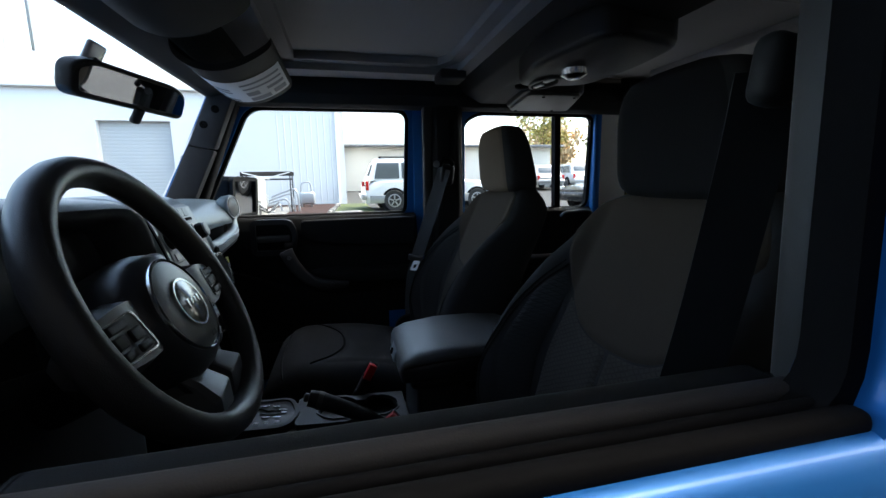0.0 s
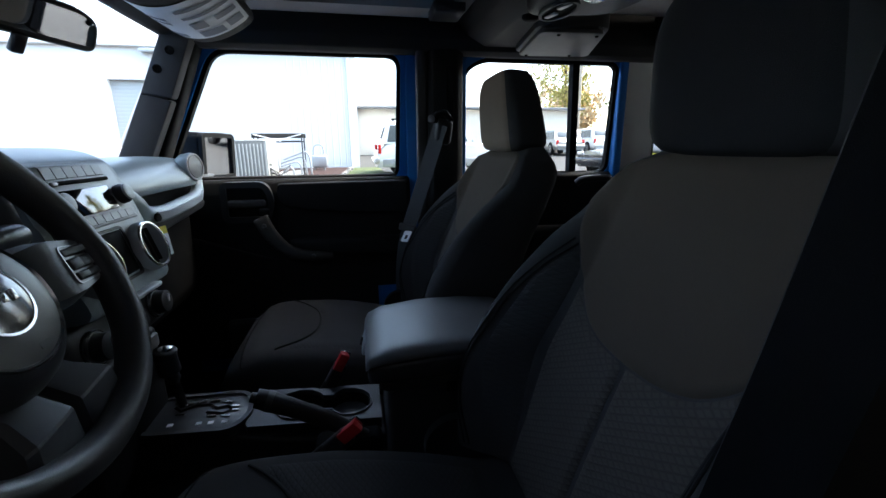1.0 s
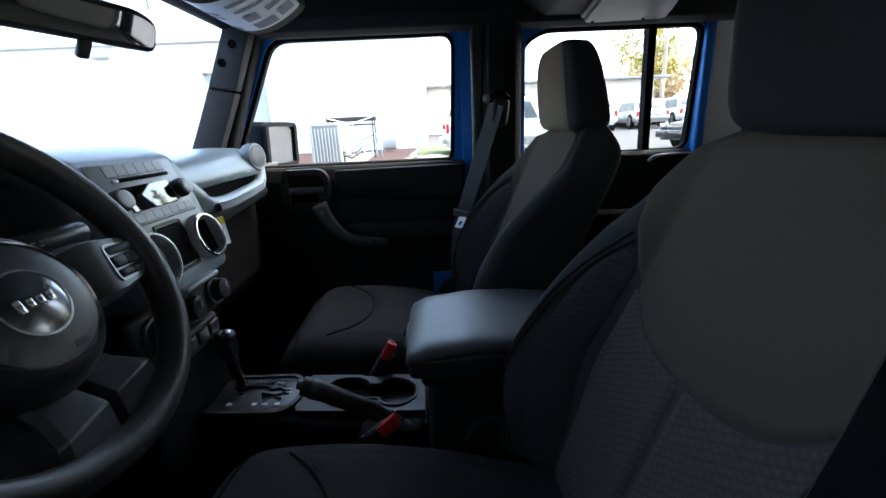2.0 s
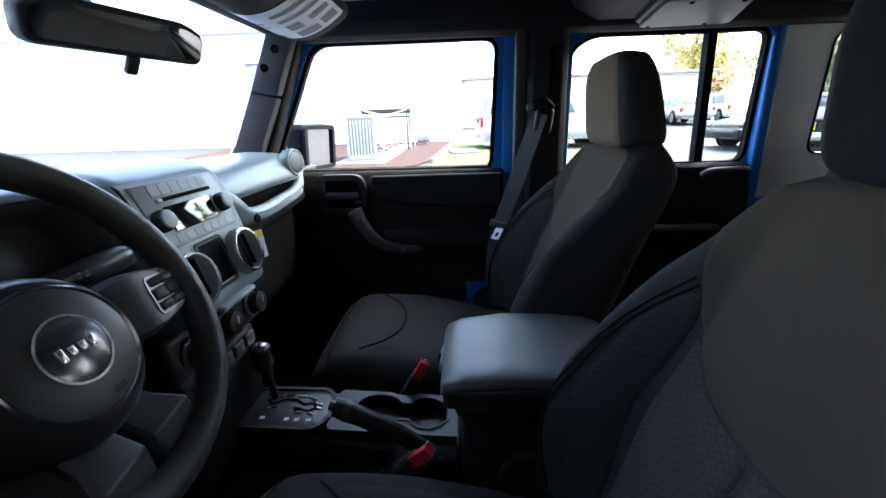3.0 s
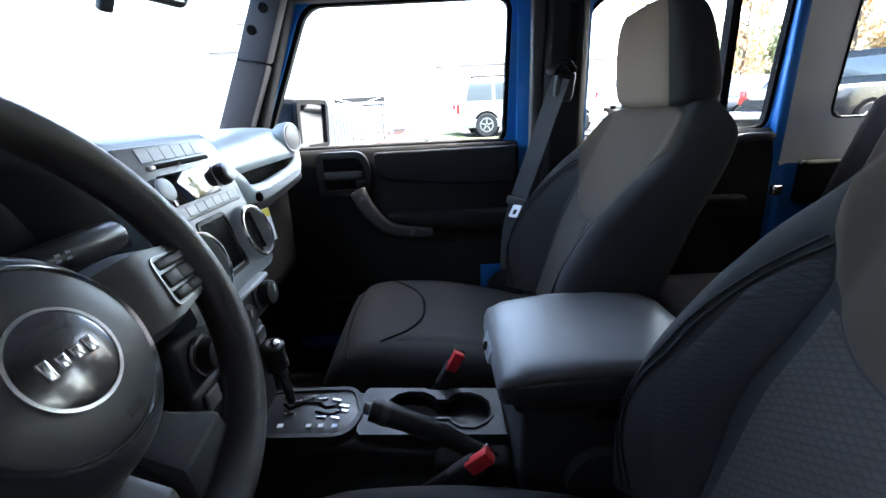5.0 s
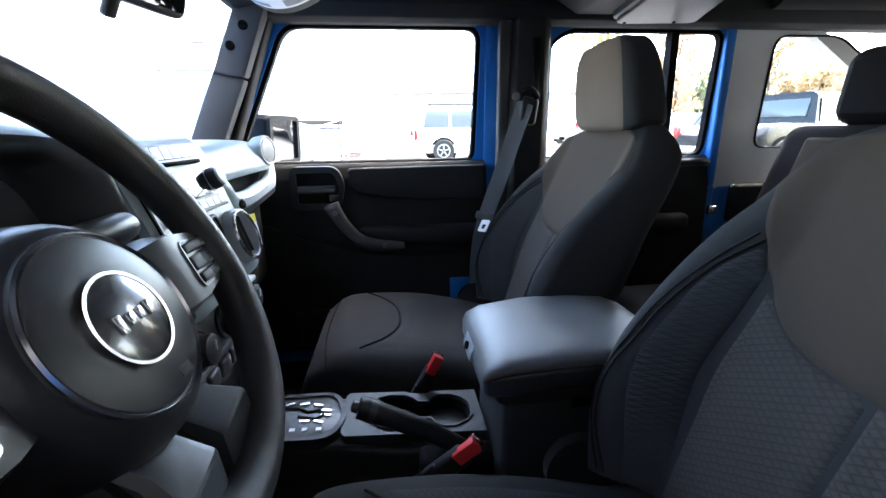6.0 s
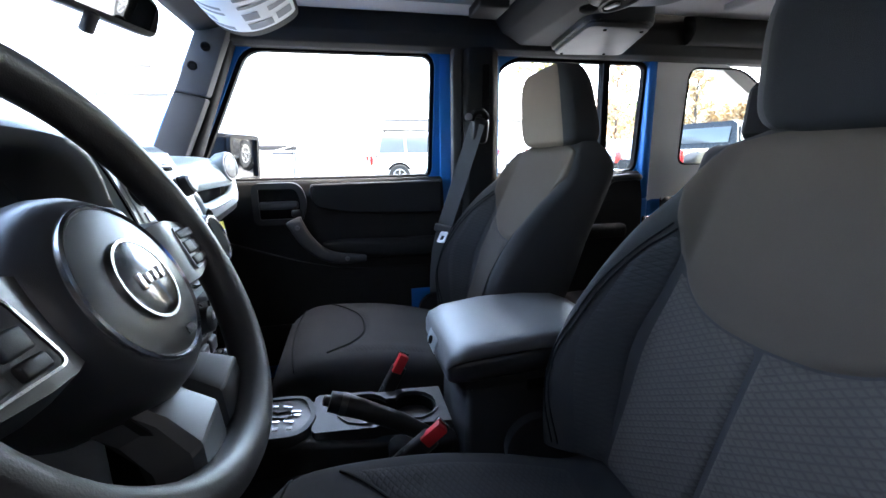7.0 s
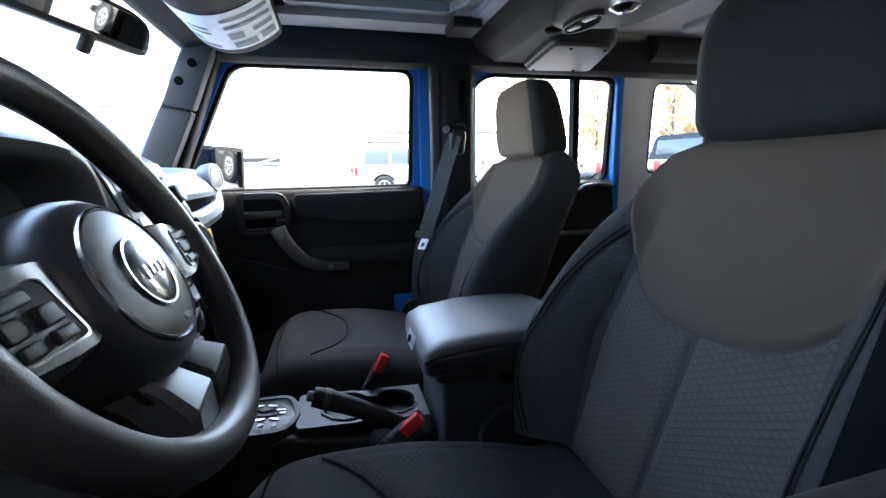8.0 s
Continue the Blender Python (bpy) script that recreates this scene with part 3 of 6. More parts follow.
part("lining_rim", cube((0.04, 1.2, 0.06), (0.74, 0, 1.715), 0.018), M_LINER, top)
part("lining_rim", cube((0.03, 1.0, 0.03), (1.15, 0.0, 1.722), 0.012), M_LINER, top)
# sound bar across behind the front seats
bar = prism([(0.46, 1.755), (0.45, 1.70), (0.48, 1.655), (0.54, 1.628), (0.64, 1.628), (0.70, 1.66), (0.72, 1.755)], -0.64, 0.64, "y", 0.006)
part("sound_bar", bar, M_TRIM, top, "black padded sound bar")
pod = rounded([(0.50, -0.21), (0.68, -0.17), (0.70, 0.0), (0.68, 0.17), (0.50, 0.21), (0.455, 0.0)], 0.05)
part("lamp_housing", prism(pod, 1.592, 1.66, "z", 0.014, 3), M_BLACK, top, "black housing of the roof lamp")
ov = [(0.548 + 0.033 * math.cos(a), 0.14 + 0.062 * math.sin(a)) for a in np.linspace(0, 2 * math.pi, 25)[:-1]]
lamp = part("lamp_bezel", ringplate(ov, grown(ov, -0.006), 1.586, 1.596, "z"), M_BLACK, top, "black oval lamp with two pale lenses")
part("lamp_well", prism(grown(ov, -0.005), 1.590, 1.595, "z"), M_RUBBER, lamp)
for y in (0.112, 0.170):
    part("lamp_lens", cube((0.012, 0.034, 0.005), (0.546, y, 1.589), 0.002, turn=(0, 0, 12)), M_SATIN, lamp)
part("lamp_lens", lathe([(0.03, 0), (0.028, -0.012), (0.015, -0.02)], (0.56, 0.02, 1.592), (0, 0, 1), 20), M_CHROME, top, "clear lamp lens")
part("lamp_button", lathe([(0.019, 0), (0.019, -0.006), (0.012, -0.01)], (0.52, 0.215, 1.60), (0, 0, 1), 18), M_RUBBER, top)
for s in (1, -1):
    fl = rounded([(0.60, 0.34), (0.77, 0.335), (0.87, 0.60), (0.645, 0.62)], 0.03)
    fl = [(x, s * y) for x, y in fl]
    part("speaker_pod", prism([(x, y) for x, y in grown(fl, 0.012)], 1.612, 1.70, "z", 0.01), M_BLACK, top, "black speaker pod")
    part("pod_cover", prism(fl, 1.602, 1.616, "z", 0.004), M_DARKTRIM, top, "grey pod cover with screws")
    for c in ((0.655, 0.36), (0.76, 0.36), (0.80, 0.585), (0.665, 0.60)):
        part("screw", lathe([(0.005, 0), (0.004, -0.003)], (c[0], s * c[1], 1.602), (0, 0, 1), 10), M_RUBBER, top)
    part("roof_bar", tube(arc_path([(1.12, s * 0.62, 1.69), (1.6, s * 0.62, 1.69), (2.0, s * 0.62, 1.66), (2.06, s * 0.63, 1.2), (2.06, s * 0.63, 0.9)]), 0.045, 14), M_TRIM, top, "black padded roll bar")
part("roof_bar", tube([(2.0, -0.62, 1.68), (2.0, 0.62, 1.68)], 0.04, 14), M_TRIM, top)
bo = rounded([(-0.71, 1.12), (0.71, 1.12), (0.69, 1.75), (-0.69, 1.75)], 0.04)
part("rear_frame", ringplate(bo, rounded([(-0.58, 1.24), (0.58, 1.24), (0.56, 1.62), (-0.56, 1.62)], 0.05), 2.12, 2.15, "x"), M_LIGHTTRIM, top)
rp = part("rear_pane", prism(rounded([(-0.585, 1.235), (0.585, 1.235), (0.565, 1.625), (-0.565, 1.625)], 0.05), 2.133, 2.137, "x"), M_TINT, top)
rp.visible_shadow = False


# ---- seats ----
def seat(face):
    """A front seat about its own base; x to the rear, z from the floor."""
    s = thing("front_seat", "front seat in charcoal cloth with taupe upper panel", "car seat", (-0.022, 0.364, FLOOR), "front seats")
    zb, zt = 0.235, 0.735

    def wide(h):
        return curve(h, [(0, 0.221), (0.15, 0.227), (0.37, 0.236), (0.55, 0.227), (0.70, 0.222), (0.82, 0.209), (0.93, 0.176), (1.0, 0.109)])

    def mid(h):
        return 0.344 + 0.196 * h - 0.012 * math.sin(math.pi * h)

    def wing(h):
        """The front of the side bolsters."""
        return curve(h, [(0, 0.255), (0.15, 0.257), (0.37, 0.287), (0.55, 0.337), (0.70, 0.405), (0.82, 0.474), (0.93, 0.504), (1.0, 0.517)])

    def deep(h):
        return curve(h, [(0, 0.119), (0.5, 0.121), (0.85, 0.117), (1.0, 0.061)])

    def front(u, h):
        w = wide(h)
        y = u * w
        x = mid(h) + (wing(h) - mid(h)) * smooth01(abs(y), 0.140 - 0.01 * h, 0.222 - 0.03 * h)
        a = max(0.0, 1 - abs(u) ** 7)
        half = (mid(h) + deep(h) - x) * 0.5
        x += half * (1 - a ** (1 / 7)) + 0.02 * smooth01(h, 0.93, 1.0)
        return Vector((x, y, zb + (zt - zb) * h))

    def surf(u, h):
        e = 0.004
        p = front(u, h)
        n = (front(min(0.999, u + e), h) - front(max(-0.999, u - e), h)).cross(front(u, min(1, h + e)) - front(u, max(0, h - e)))
        n.normalize()
        if n.x > 0:
            n = -n
        return p, n
    us = [-math.cos(math.pi * i / 30) for i in range(31)]
    rings = []
    for j in range(33):
        h = j / 32
        t = deep(h)
        r = [front(u, h) for u in us]
        e = front(1, h).x
        r += [Vector((e + (mid(h) + t - e) * max(0, 1 - abs(u) ** 4) ** (1 / 4), u * wide(h), zb + (zt - zb) * h)) for u in reversed(us[1:-1])]
        rings.append(r)
    part("backrest", loft(rings), M_CLOTH, s, "charcoal cloth backrest", sharp=1.2)
    # taupe patch: a broad tongue whose lower edge is a rounded U that flares out to the shoulders

    def low_edge(u):
        return curve(abs(u), [(0, 0.484), (0.2, 0.490), (0.39, 0.512), (0.54, 0.556), (0.64, 0.612), (0.72, 0.70), (0.80, 0.757), (0.93, 0.825)])

    def laid(name, us, lo, hi, mat, label="", proud=0.005, rim=0.006, nv=30):
        """A padded panel on the backrest over the columns us, from lo(u) to hi(u); its rim sinks into the seam."""
        t = bmesh.new()
        uv = t.loops.layers.uv.new("UVMap")
        grid = []
        for i, u in enumerate(us):
            h0, h1 = lo(u), hi(u)
            col = []
            for j in range(nv + 1):
                f = j / nv
                h = h0 + (h1 - h0) * f
                p, n = surf(u, h)
                d = min(min(u - us[0], us[-1] - u) * 0.22, f * (h1 - h0) * 0.5, (1 - f) * (h1 - h0) * 0.5)
                k = 1 - (1 - min(1, d / rim)) ** 2
                col.append((t.verts.new(p + n * (proud * k - 0.0008 * (1 - k))), u * 0.23, h * 0.54))
            grid.append(col)
        for a, b in zip(grid, grid[1:]):
            for j in range(nv):
                q = (a[j], b[j], b[j + 1], a[j + 1])
                f = t.faces.new([x[0] for x in q])
                for lp, x in zip(f.loops, q):
                    lp[uv].uv = x[1:]
        part(name, t, mat, s, label, sharp=1.2)

    laid("upper_panel", list(np.linspace(-0.93, 0.93, 71)), low_edge, lambda u: 0.985 - 0.05 * abs(u / 0.93) ** 3, M_PATCH, "taupe cloth upper panel")
    bottom = lambda u: 0.0
    for sg in (1, -1):
        cols = list(np.linspace(0.012, 0.635, 22))
        laid("centre_panel", cols if sg > 0 else [-u for u in reversed(cols)], bottom, lambda u: low_edge(u) - 0.002, M_WEAVE, rim=0.0045)
        cols = list(np.linspace(0.655, 0.80, 9))
        laid("side_panel", cols if sg > 0 else [-u for u in reversed(cols)], bottom,
             lambda u: curve(abs(u), [(0.655, 0.63), (0.72, 0.69), (0.76, 0.66), (0.80, 0.60)]), M_WEAVEDARK, proud=0.003, rim=0.0045)
        # twin welts that run round the bolster up to the patch
        for du, r in ((0.0, 0.0017), (0.026, 0.0015)):
            way = [(0.86 + du, 0.02), (0.885 + du, 0.16), (0.88 + du, 0.30), (0.835 + du, 0.42), (0.83 + du, 0.53), (0.79 + du, 0.64), (0.73 + du * 1.2, 0.705 + du * 0.6)]
            line = []
            for q in arc_path([(u, h, 0) for u, h in way], 6):
                p, n = surf(sg * q.x, q.y)
                line.append(p + n * 0.0008)
            # Black cloth puts the shade of the crease into the welt's colour
            part("piping", tube(line, r, 6), M_REARCLOTH, s)
    # headrest
    rings = []
    for f in np.linspace(0, 1, 25):
        z = 0.713 + 0.195 * f
        e = max(0.0, 1 - abs(2 * f - 1) ** (2.8 if f > 0.5 else 6)) ** (1 / 2.6)
        w = (0.142 - 0.016 * f) * (0.50 + 0.50 * e)
        dp = (0.058 - 0.014 * f) * (0.40 + 0.60 * e)
        cx = 0.566 - 0.030 * f
        rings.append([Vector((cx - dp * math.copysign(abs(math.cos(a)) ** 0.5, math.cos(a)), w * math.copysign(abs(math.sin(a)) ** 0.5, math.sin(a)), z))
                      for a in np.linspace(0, 2 * math.pi, 41)[:-1]])
    hr = part("headrest", loft(rings), M_CLOTH, s, "charcoal cloth headrest", sharp=1.0)
    t = bmesh.new()
    grid = []
    for r in rings:
        c = sum(r, Vector()) / len(r)
        pick = [r[k % 40] for k in range(-5, 6)]
        grid.append([t.verts.new(p + (p - c).normalized() * (0.003 if 0 < k < 10 else -0.001)) for k, p in enumerate(pick)])
    for a, b in zip(grid, grid[1:]):
        for i in range(10):
            t.faces.new((a[i], a[i + 1], b[i + 1], b[i]))
    # face holds a lighter or darker cloth, painting in each headrest's light
    part("front_panel", t, face, hr, "cloth front of the headrest, toned for its light", sharp=1.2)
    for sg in (1, -1):
        part("headrest_post", tube([(0.585, sg * 0.07, 0.66), (0.58, sg * 0.07, 0.75)], 0.007, 8), M_SCREW, s)
    # cushion
    def seat_ring(x):
        f = (x + 0.175) / 0.475
        tp = curve(f, [(0, 0.196), (0.06, 0.256), (0.20, 0.291), (0.5, 0.283), (0.75, 0.260), (1, 0.222)])
        bt = 0.14
        w = lerp_table(f, [(0, 0.178), (0.12, 0.198), (0.5, 0.207), (1, 0.207)])
        r = []
        for k in range(48):
            a = 2 * math.pi * k / 48
            cy = math.copysign(abs(math.cos(a)) ** 0.46, math.cos(a))
            cz = math.copysign(abs(math.sin(a)) ** 0.50, math.sin(a))
            y = w * cy
            z = (tp + bt) / 2 + (tp - bt) / 2 * cz
            if cz > 0:
                z += (0.006 * smooth01(abs(y), 0.11, 0.17) * (1 - smooth01(abs(y), 0.178, 0.207)) - 0.008 * (1 - abs(y) / w)) * smooth01(f, 0.05, 0.3)
            r.append(Vector((x, y, z)))
        return r
    xs = [-0.175 + 0.56 * (1 - math.cos(math.pi * i / 48)) / 2 for i in range(49)]
    part("cushion", loft([seat_ring(x) for x in xs]), M_CLOTH, s, "charcoal cloth seat cushion", sharp=1.2)

    def top_surf(y, f):
        """The top of the cushion at y, a share f of its length from the front."""
        tp = curve(f, [(0, 0.196), (0.06, 0.256), (0.20, 0.291), (0.5, 0.283), (0.75, 0.260), (1, 0.222)])
        w = lerp_table(f, [(0, 0.178), (0.12, 0.198), (0.5, 0.207), (1, 0.207)])
        c = min(1.0, abs(y) / w) ** (1 / 0.46)
        z = (tp + 0.14) / 2 + (tp - 0.14) / 2 * max(0.0, 1 - c * c) ** 0.25
        z += (0.006 * smooth01(abs(y), 0.11, 0.17) - 0.008 * (1 - abs(y) / w)) * smooth01(f, 0.05, 0.3)
        return Vector((-0.175 + 0.475 * f, y, z)), Vector((0, 0, 1))
    # a woven insert behind a curved front seam, and the seam itself

    def insert_front(y):
        return 0.045 - 0.085 * (abs(y) / 0.158) ** 2.6
    t = bmesh.new()
    uv = t.loops.layers.uv.new("UVMap")
    grid = []
    for i in range(25):
        y = -0.158 + 0.316 * i / 24
        col = []
        for j in range(21):
            f = j / 20
            x = insert_front(y) + (0.285 - insert_front(y)) * f
            d = min(min(i, 24 - i) / 24 * 0.316, f * 0.25)
            k = 1 - (1 - min(1, d / 0.008)) ** 2
            col.append((t.verts.new(top_surf(y, (x + 0.175) / 0.475)[0] + Vector((0, 0, 0.0055 * k - 0.001))), y, x))
        grid.append(col)
    for a, b in zip(grid, grid[1:]):
        for j in range(20):
            q = (a[j], b[j], b[j + 1], a[j + 1])
            f = t.faces.new([x[0] for x in q])
            for lp, x in zip(f.loops, q):
                lp[uv].uv = x[1:]
    part("seat_insert", t, M_WEAVEDARK, s, "charcoal woven seat insert", sharp=1.2)
    def on_top(pts):
        return [top_surf(y, (x + 0.175) / 0.475)[0] + Vector((0, 0, 0.002)) for x, y in pts]
    ys = [-0.158 + 0.316 * i / 40 for i in range(41)]
    # Seams in black cloth too, drawing in the crease shade
    part("seam", tube(on_top([(insert_front(y) - 0.004, y) for y in ys]), 0.0020, 6), M_REARCLOTH, s, "welted front seam, blackened for its crease shade")
    part("seam", tube(on_top([(-0.128 + 0.018 * (y / 0.19) ** 2, y) for y in (-0.186 + 0.372 * i / 40 for i in range(41))]), 0.0017, 6), M_REARCLOTH, s)
    part("seat_base", cube((0.42, 0.40, 0.10), (0.06, 0, 0.115), 0.02), M_BLACK, s, "black plastic seat base")
    for sg in (1, -1):
        part("seat_rail", cube((0.46, 0.04, 0.07), (0.06, sg * 0.18, 0.035), 0.008), M_BLACK, s)
        part("hinge_cover", lathe([(0.055, 0), (0.055, 0.018), (0.045, 0.026)], (0.275, sg * 0.225, 0.215), (0, sg, 0), 24), M_BLACK, s)
    return s


seat_p = seat(M_HEADLIT)
# Driver headrest front in near-black cloth, imitating the shade it sits in
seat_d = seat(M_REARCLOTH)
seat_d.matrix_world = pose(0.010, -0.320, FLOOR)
tagged(seat_d, "driver seat in charcoal cloth with taupe upper panel, headrest front darkened for shade")
tagged(seat_p, "front passenger seat in charcoal cloth with taupe upper panel")

bench = thing("rear_bench", "rear bench seat in charcoal and taupe cloth", "car seat", (1.12, 0, FLOOR))
for y, w in ((0.34, 0.62), (-0.34, 0.62)):
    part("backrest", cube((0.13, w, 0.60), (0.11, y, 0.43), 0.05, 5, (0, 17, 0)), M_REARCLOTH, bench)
    part("backrest_panel", cube((0.03, w - 0.22, 0.50), (0.045, y, 0.45), 0.014, 4, (0, 17, 0)), M_PATCH, bench)
    hy = math.copysign(0.40, y)
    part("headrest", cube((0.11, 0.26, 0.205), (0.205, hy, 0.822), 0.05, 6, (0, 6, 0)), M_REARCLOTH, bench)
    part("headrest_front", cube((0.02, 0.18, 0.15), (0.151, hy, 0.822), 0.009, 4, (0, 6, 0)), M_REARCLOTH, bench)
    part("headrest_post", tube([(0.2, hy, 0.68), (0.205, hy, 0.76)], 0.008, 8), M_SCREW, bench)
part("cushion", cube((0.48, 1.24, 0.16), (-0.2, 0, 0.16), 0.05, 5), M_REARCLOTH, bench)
part("seat_frame", cube((0.40, 1.1, 0.14), (-0.16, 0, 0.07), 0.02), M_BLACK, bench)


# ---- dashboard ----
dash = thing("dashboard", "dark slate dashboard with grey centre stack and passenger grab bar", "dashboard")
FASCIA = [(-0.56, 1.236), (-0.545, 1.300), (-0.47, 1.326), (-0.39, 1.333), (-0.335, 1.330), (-0.302, 1.320), (-0.282, 1.304), (-0.270, 1.280), (-0.255, 1.240), (-0.240, 1.195), (-0.227, 1.150), (-0.218, 1.103), (-0.30, 1.095)]
BROW = [(-0.56, 1.236), (-0.545, 1.300), (-0.47, 1.318), (-0.395, 1.317), (-0.355, 1.312), (-0.330, 1.300), (-0.313, 1.284), (-0.304, 1.268), (-0.300, 1.254), (-0.303, 1.245), (-0.312, 1.239), (-0.345, 1.236), (-0.375, 1.18)]


def rounded_profile(pts, steps=4):
    return [(p.x, p.z) for p in arc_path([(x, 0, z) for x, z in pts], steps)]


fas, brw = rounded_profile(FASCIA), rounded_profile(BROW)
rings = []
for y in [-0.108, -0.106, -0.100] + list(np.linspace(-0.08, 0.115, 10)) + list(np.linspace(0.122, 0.22, 12)) + list(np.linspace(0.24, 0.64, 20)) + [0.648, 0.655]:
    k = smooth01(y, 0.112, 0.205)
    inset = 0.006 * smooth01(-y, 0.098, 0.108) + 0.012 * smooth01(y, 0.60, 0.655)
    dx = -0.008 * math.sin(math.pi * max(0.0, min(1.0, (y - 0.2) / 0.45))) - 0.02 * smooth01(y, 0.57, 0.655)
    r = []
    for (xa, za), (xb, zb) in zip(fas, brw):
        x, z = xa + (xb - xa) * k, za + (zb - za) * k
        r.append(Vector((x + (dx * k - inset if x > -0.5 else 0), y, z - (0.008 * k + inset if z > 1.24 else 0))))
    rings.append(r)
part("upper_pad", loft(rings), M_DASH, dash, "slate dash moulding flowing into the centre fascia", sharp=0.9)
# seam line and sensor on the pad
part("pad_seam", tube([(-0.3135, 0.235, 1.268), (-0.3175, 0.30, 1.270), (-0.3205, 0.37, 1.271), (-0.3205, 0.44, 1.272)], 0.0014, 6), M_RUBBER, dash)
drv = [(-0.56, 1.236), (-0.54, 1.300), (-0.46, 1.322), (-0.38, 1.326), (-0.335, 1.318), (-0.315, 1.295), (-0.30, 1.0), (-0.56, 1.0)]
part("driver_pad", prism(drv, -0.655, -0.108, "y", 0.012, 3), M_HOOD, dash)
# instrument hood
lip = [(-0.225, 1.215), (-0.214, 1.250), (-0.200, 1.285), (-0.178, 1.307), (-0.14, 1.317), (-0.07, 1.3205), (0, 1.3215)]
lip = lip + [(-y, z) for y, z in reversed(lip[:-1])]
lip = [(p.y, p.z) for p in arc_path([(0, y, z) for y, z in lip], 4)]
rings = []
for x, d in ((-0.40, 0.020), (-0.30, 0.016), (-0.268, 0.012), (-0.254, 0.007), (-0.248, 0.001), (-0.250, -0.006), (-0.260, -0.012), (-0.30, -0.020), (-0.345, -0.026)):
    rings.append([Vector((x, -0.36 + y * (1 + d / 0.21), 1.215 + (z - 1.215) * (1 + d / 0.105) - (0.02 if x < -0.35 and d > 0 else 0))) for y, z in lip])
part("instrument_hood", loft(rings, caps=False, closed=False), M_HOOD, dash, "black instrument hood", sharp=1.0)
part("gauge_panel", cube((0.01, 0.40, 0.15), (-0.338, -0.36, 1.235), 0.003), M_SCREEN, dash, "dark gauge panel")
for y in (-0.43, -0.29):
    part("gauge_ring", lathe([(0.052, 0), (0.055, 0.008), (0.049, 0.008), (0.049, 0)], (-0.334, y, 1.24), (1, 0, 0), 32, closed_ends=False), M_SATIN, dash)
part("lower_panel", cube((0.10, 0.48, 0.26), (-0.33, -0.40, 1.03), 0.03, 4), M_BLACK, dash)
part("knee_panel", cube((0.06, 0.44, 0.16), (-0.34, -0.40, 0.88), 0.03, 4, (0, -20, 0)), M_BLACK, dash)

# centre stack
skin = [(-0.2905, 1.311), (-0.282, 1.304), (-0.270, 1.280), (-0.255, 1.240), (-0.240, 1.195), (-0.227, 1.150), (-0.219, 1.108)]


def proud(d, back=0.008):
    return [(x + d, z + d * 0.35) for x, z in skin] + [(x - back, z - back * 0.35) for x, z in reversed(skin)]


part("plate_joint", prism(proud(0.0006), -0.1005, 0.1145, "y"), M_RUBBER, dash)
st = part("fascia_plate", prism(proud(0.0022), -0.098, 0.112, "y"), M_BEZEL, dash, "grey plastic fascia plate")
FACE = Matrix.Translation((-0.2635, 0.007, 1.261)) @ Euler((0, radians(-20.5), 0)).to_matrix().to_4x4()


def onface(bm):
    bm.transform(FACE)
    return bm


radio = part("radio", onface(cube((0.009, 0.192, 0.100), (0, 0, 0), 0.003)), M_BEZEL, dash, "grey car radio with black display")
part("disc_slot", onface(cube((0.004, 0.128, 0.006), (0.0065, 0.004, 0.022), 0.002)), M_RUBBER, radio)
part("slot_lip", onface(cube((0.006, 0.012, 0.007), (0.0075, -0.060, 0.021), 0.003)), M_SATIN, radio)
part("display", onface(cube((0.004, 0.112, 0.040), (0.0055, -0.002, -0.009), 0.0015)), M_SCREEN, radio, "black glossy display")
for y in (-0.076, 0.078):
    kb = part("radio_knob", onface(lathe([(0.0165, 0), (0.0165, 0.009), (0.0145, 0.012), (0.0135, 0.0155), (0.011, 0.017)], (0.004, y, -0.008), (1, 0, 0), 28)), M_BLACK, radio, "black knob with a satin ring")
    part("knob_face", onface(lathe([(0.0140, 0.0135), (0.0135, 0.0172), (0.010, 0.0182), (0.004, 0.0176)], (0.004, y, -0.008), (1, 0, 0), 28)), M_BEZEL, kb, "satin grey knob face")
for i in range(6):
    part("radio_button", onface(cube((0.003, 0.0217, 0.017), (0.0046, -0.056 + 0.0225 * i, 0.037), 0.0005, 1)), M_BEZEL, radio)
for i in range(8):
    part("radio_button", onface(cube((0.003, 0.0208, 0.013), (0.0046, -0.075 + 0.0215 * i, -0.039), 0.0005, 1)), M_BEZEL, radio)
part("screen_pocket", cube((0.01, 0.064, 0.072), (-0.2345, 0.003, 1.170), 0.004, turn=(0, -16, 0)), M_RUBBER, st, "dark storage pocket")
part("pocket_rim", ringplate(rounded([(-0.033, 1.130), (0.039, 1.130), (0.039, 1.210), (-0.033, 1.210)], 0.008), rounded([(-0.029, 1.134), (0.035, 1.134), (0.035, 1.206), (-0.029, 1.206)], 0.007),
                             -0.2360, -0.2275, "x", fn=lambda c: Vector((c.x - 0.29 * (c.z - 1.168), c.y, c.z))), M_BLACK, st)
part("pocket_lip", cube((0.022, 0.10, 0.008), (-0.214, 0.010, 1.104), 0.003), M_BEZEL, st)
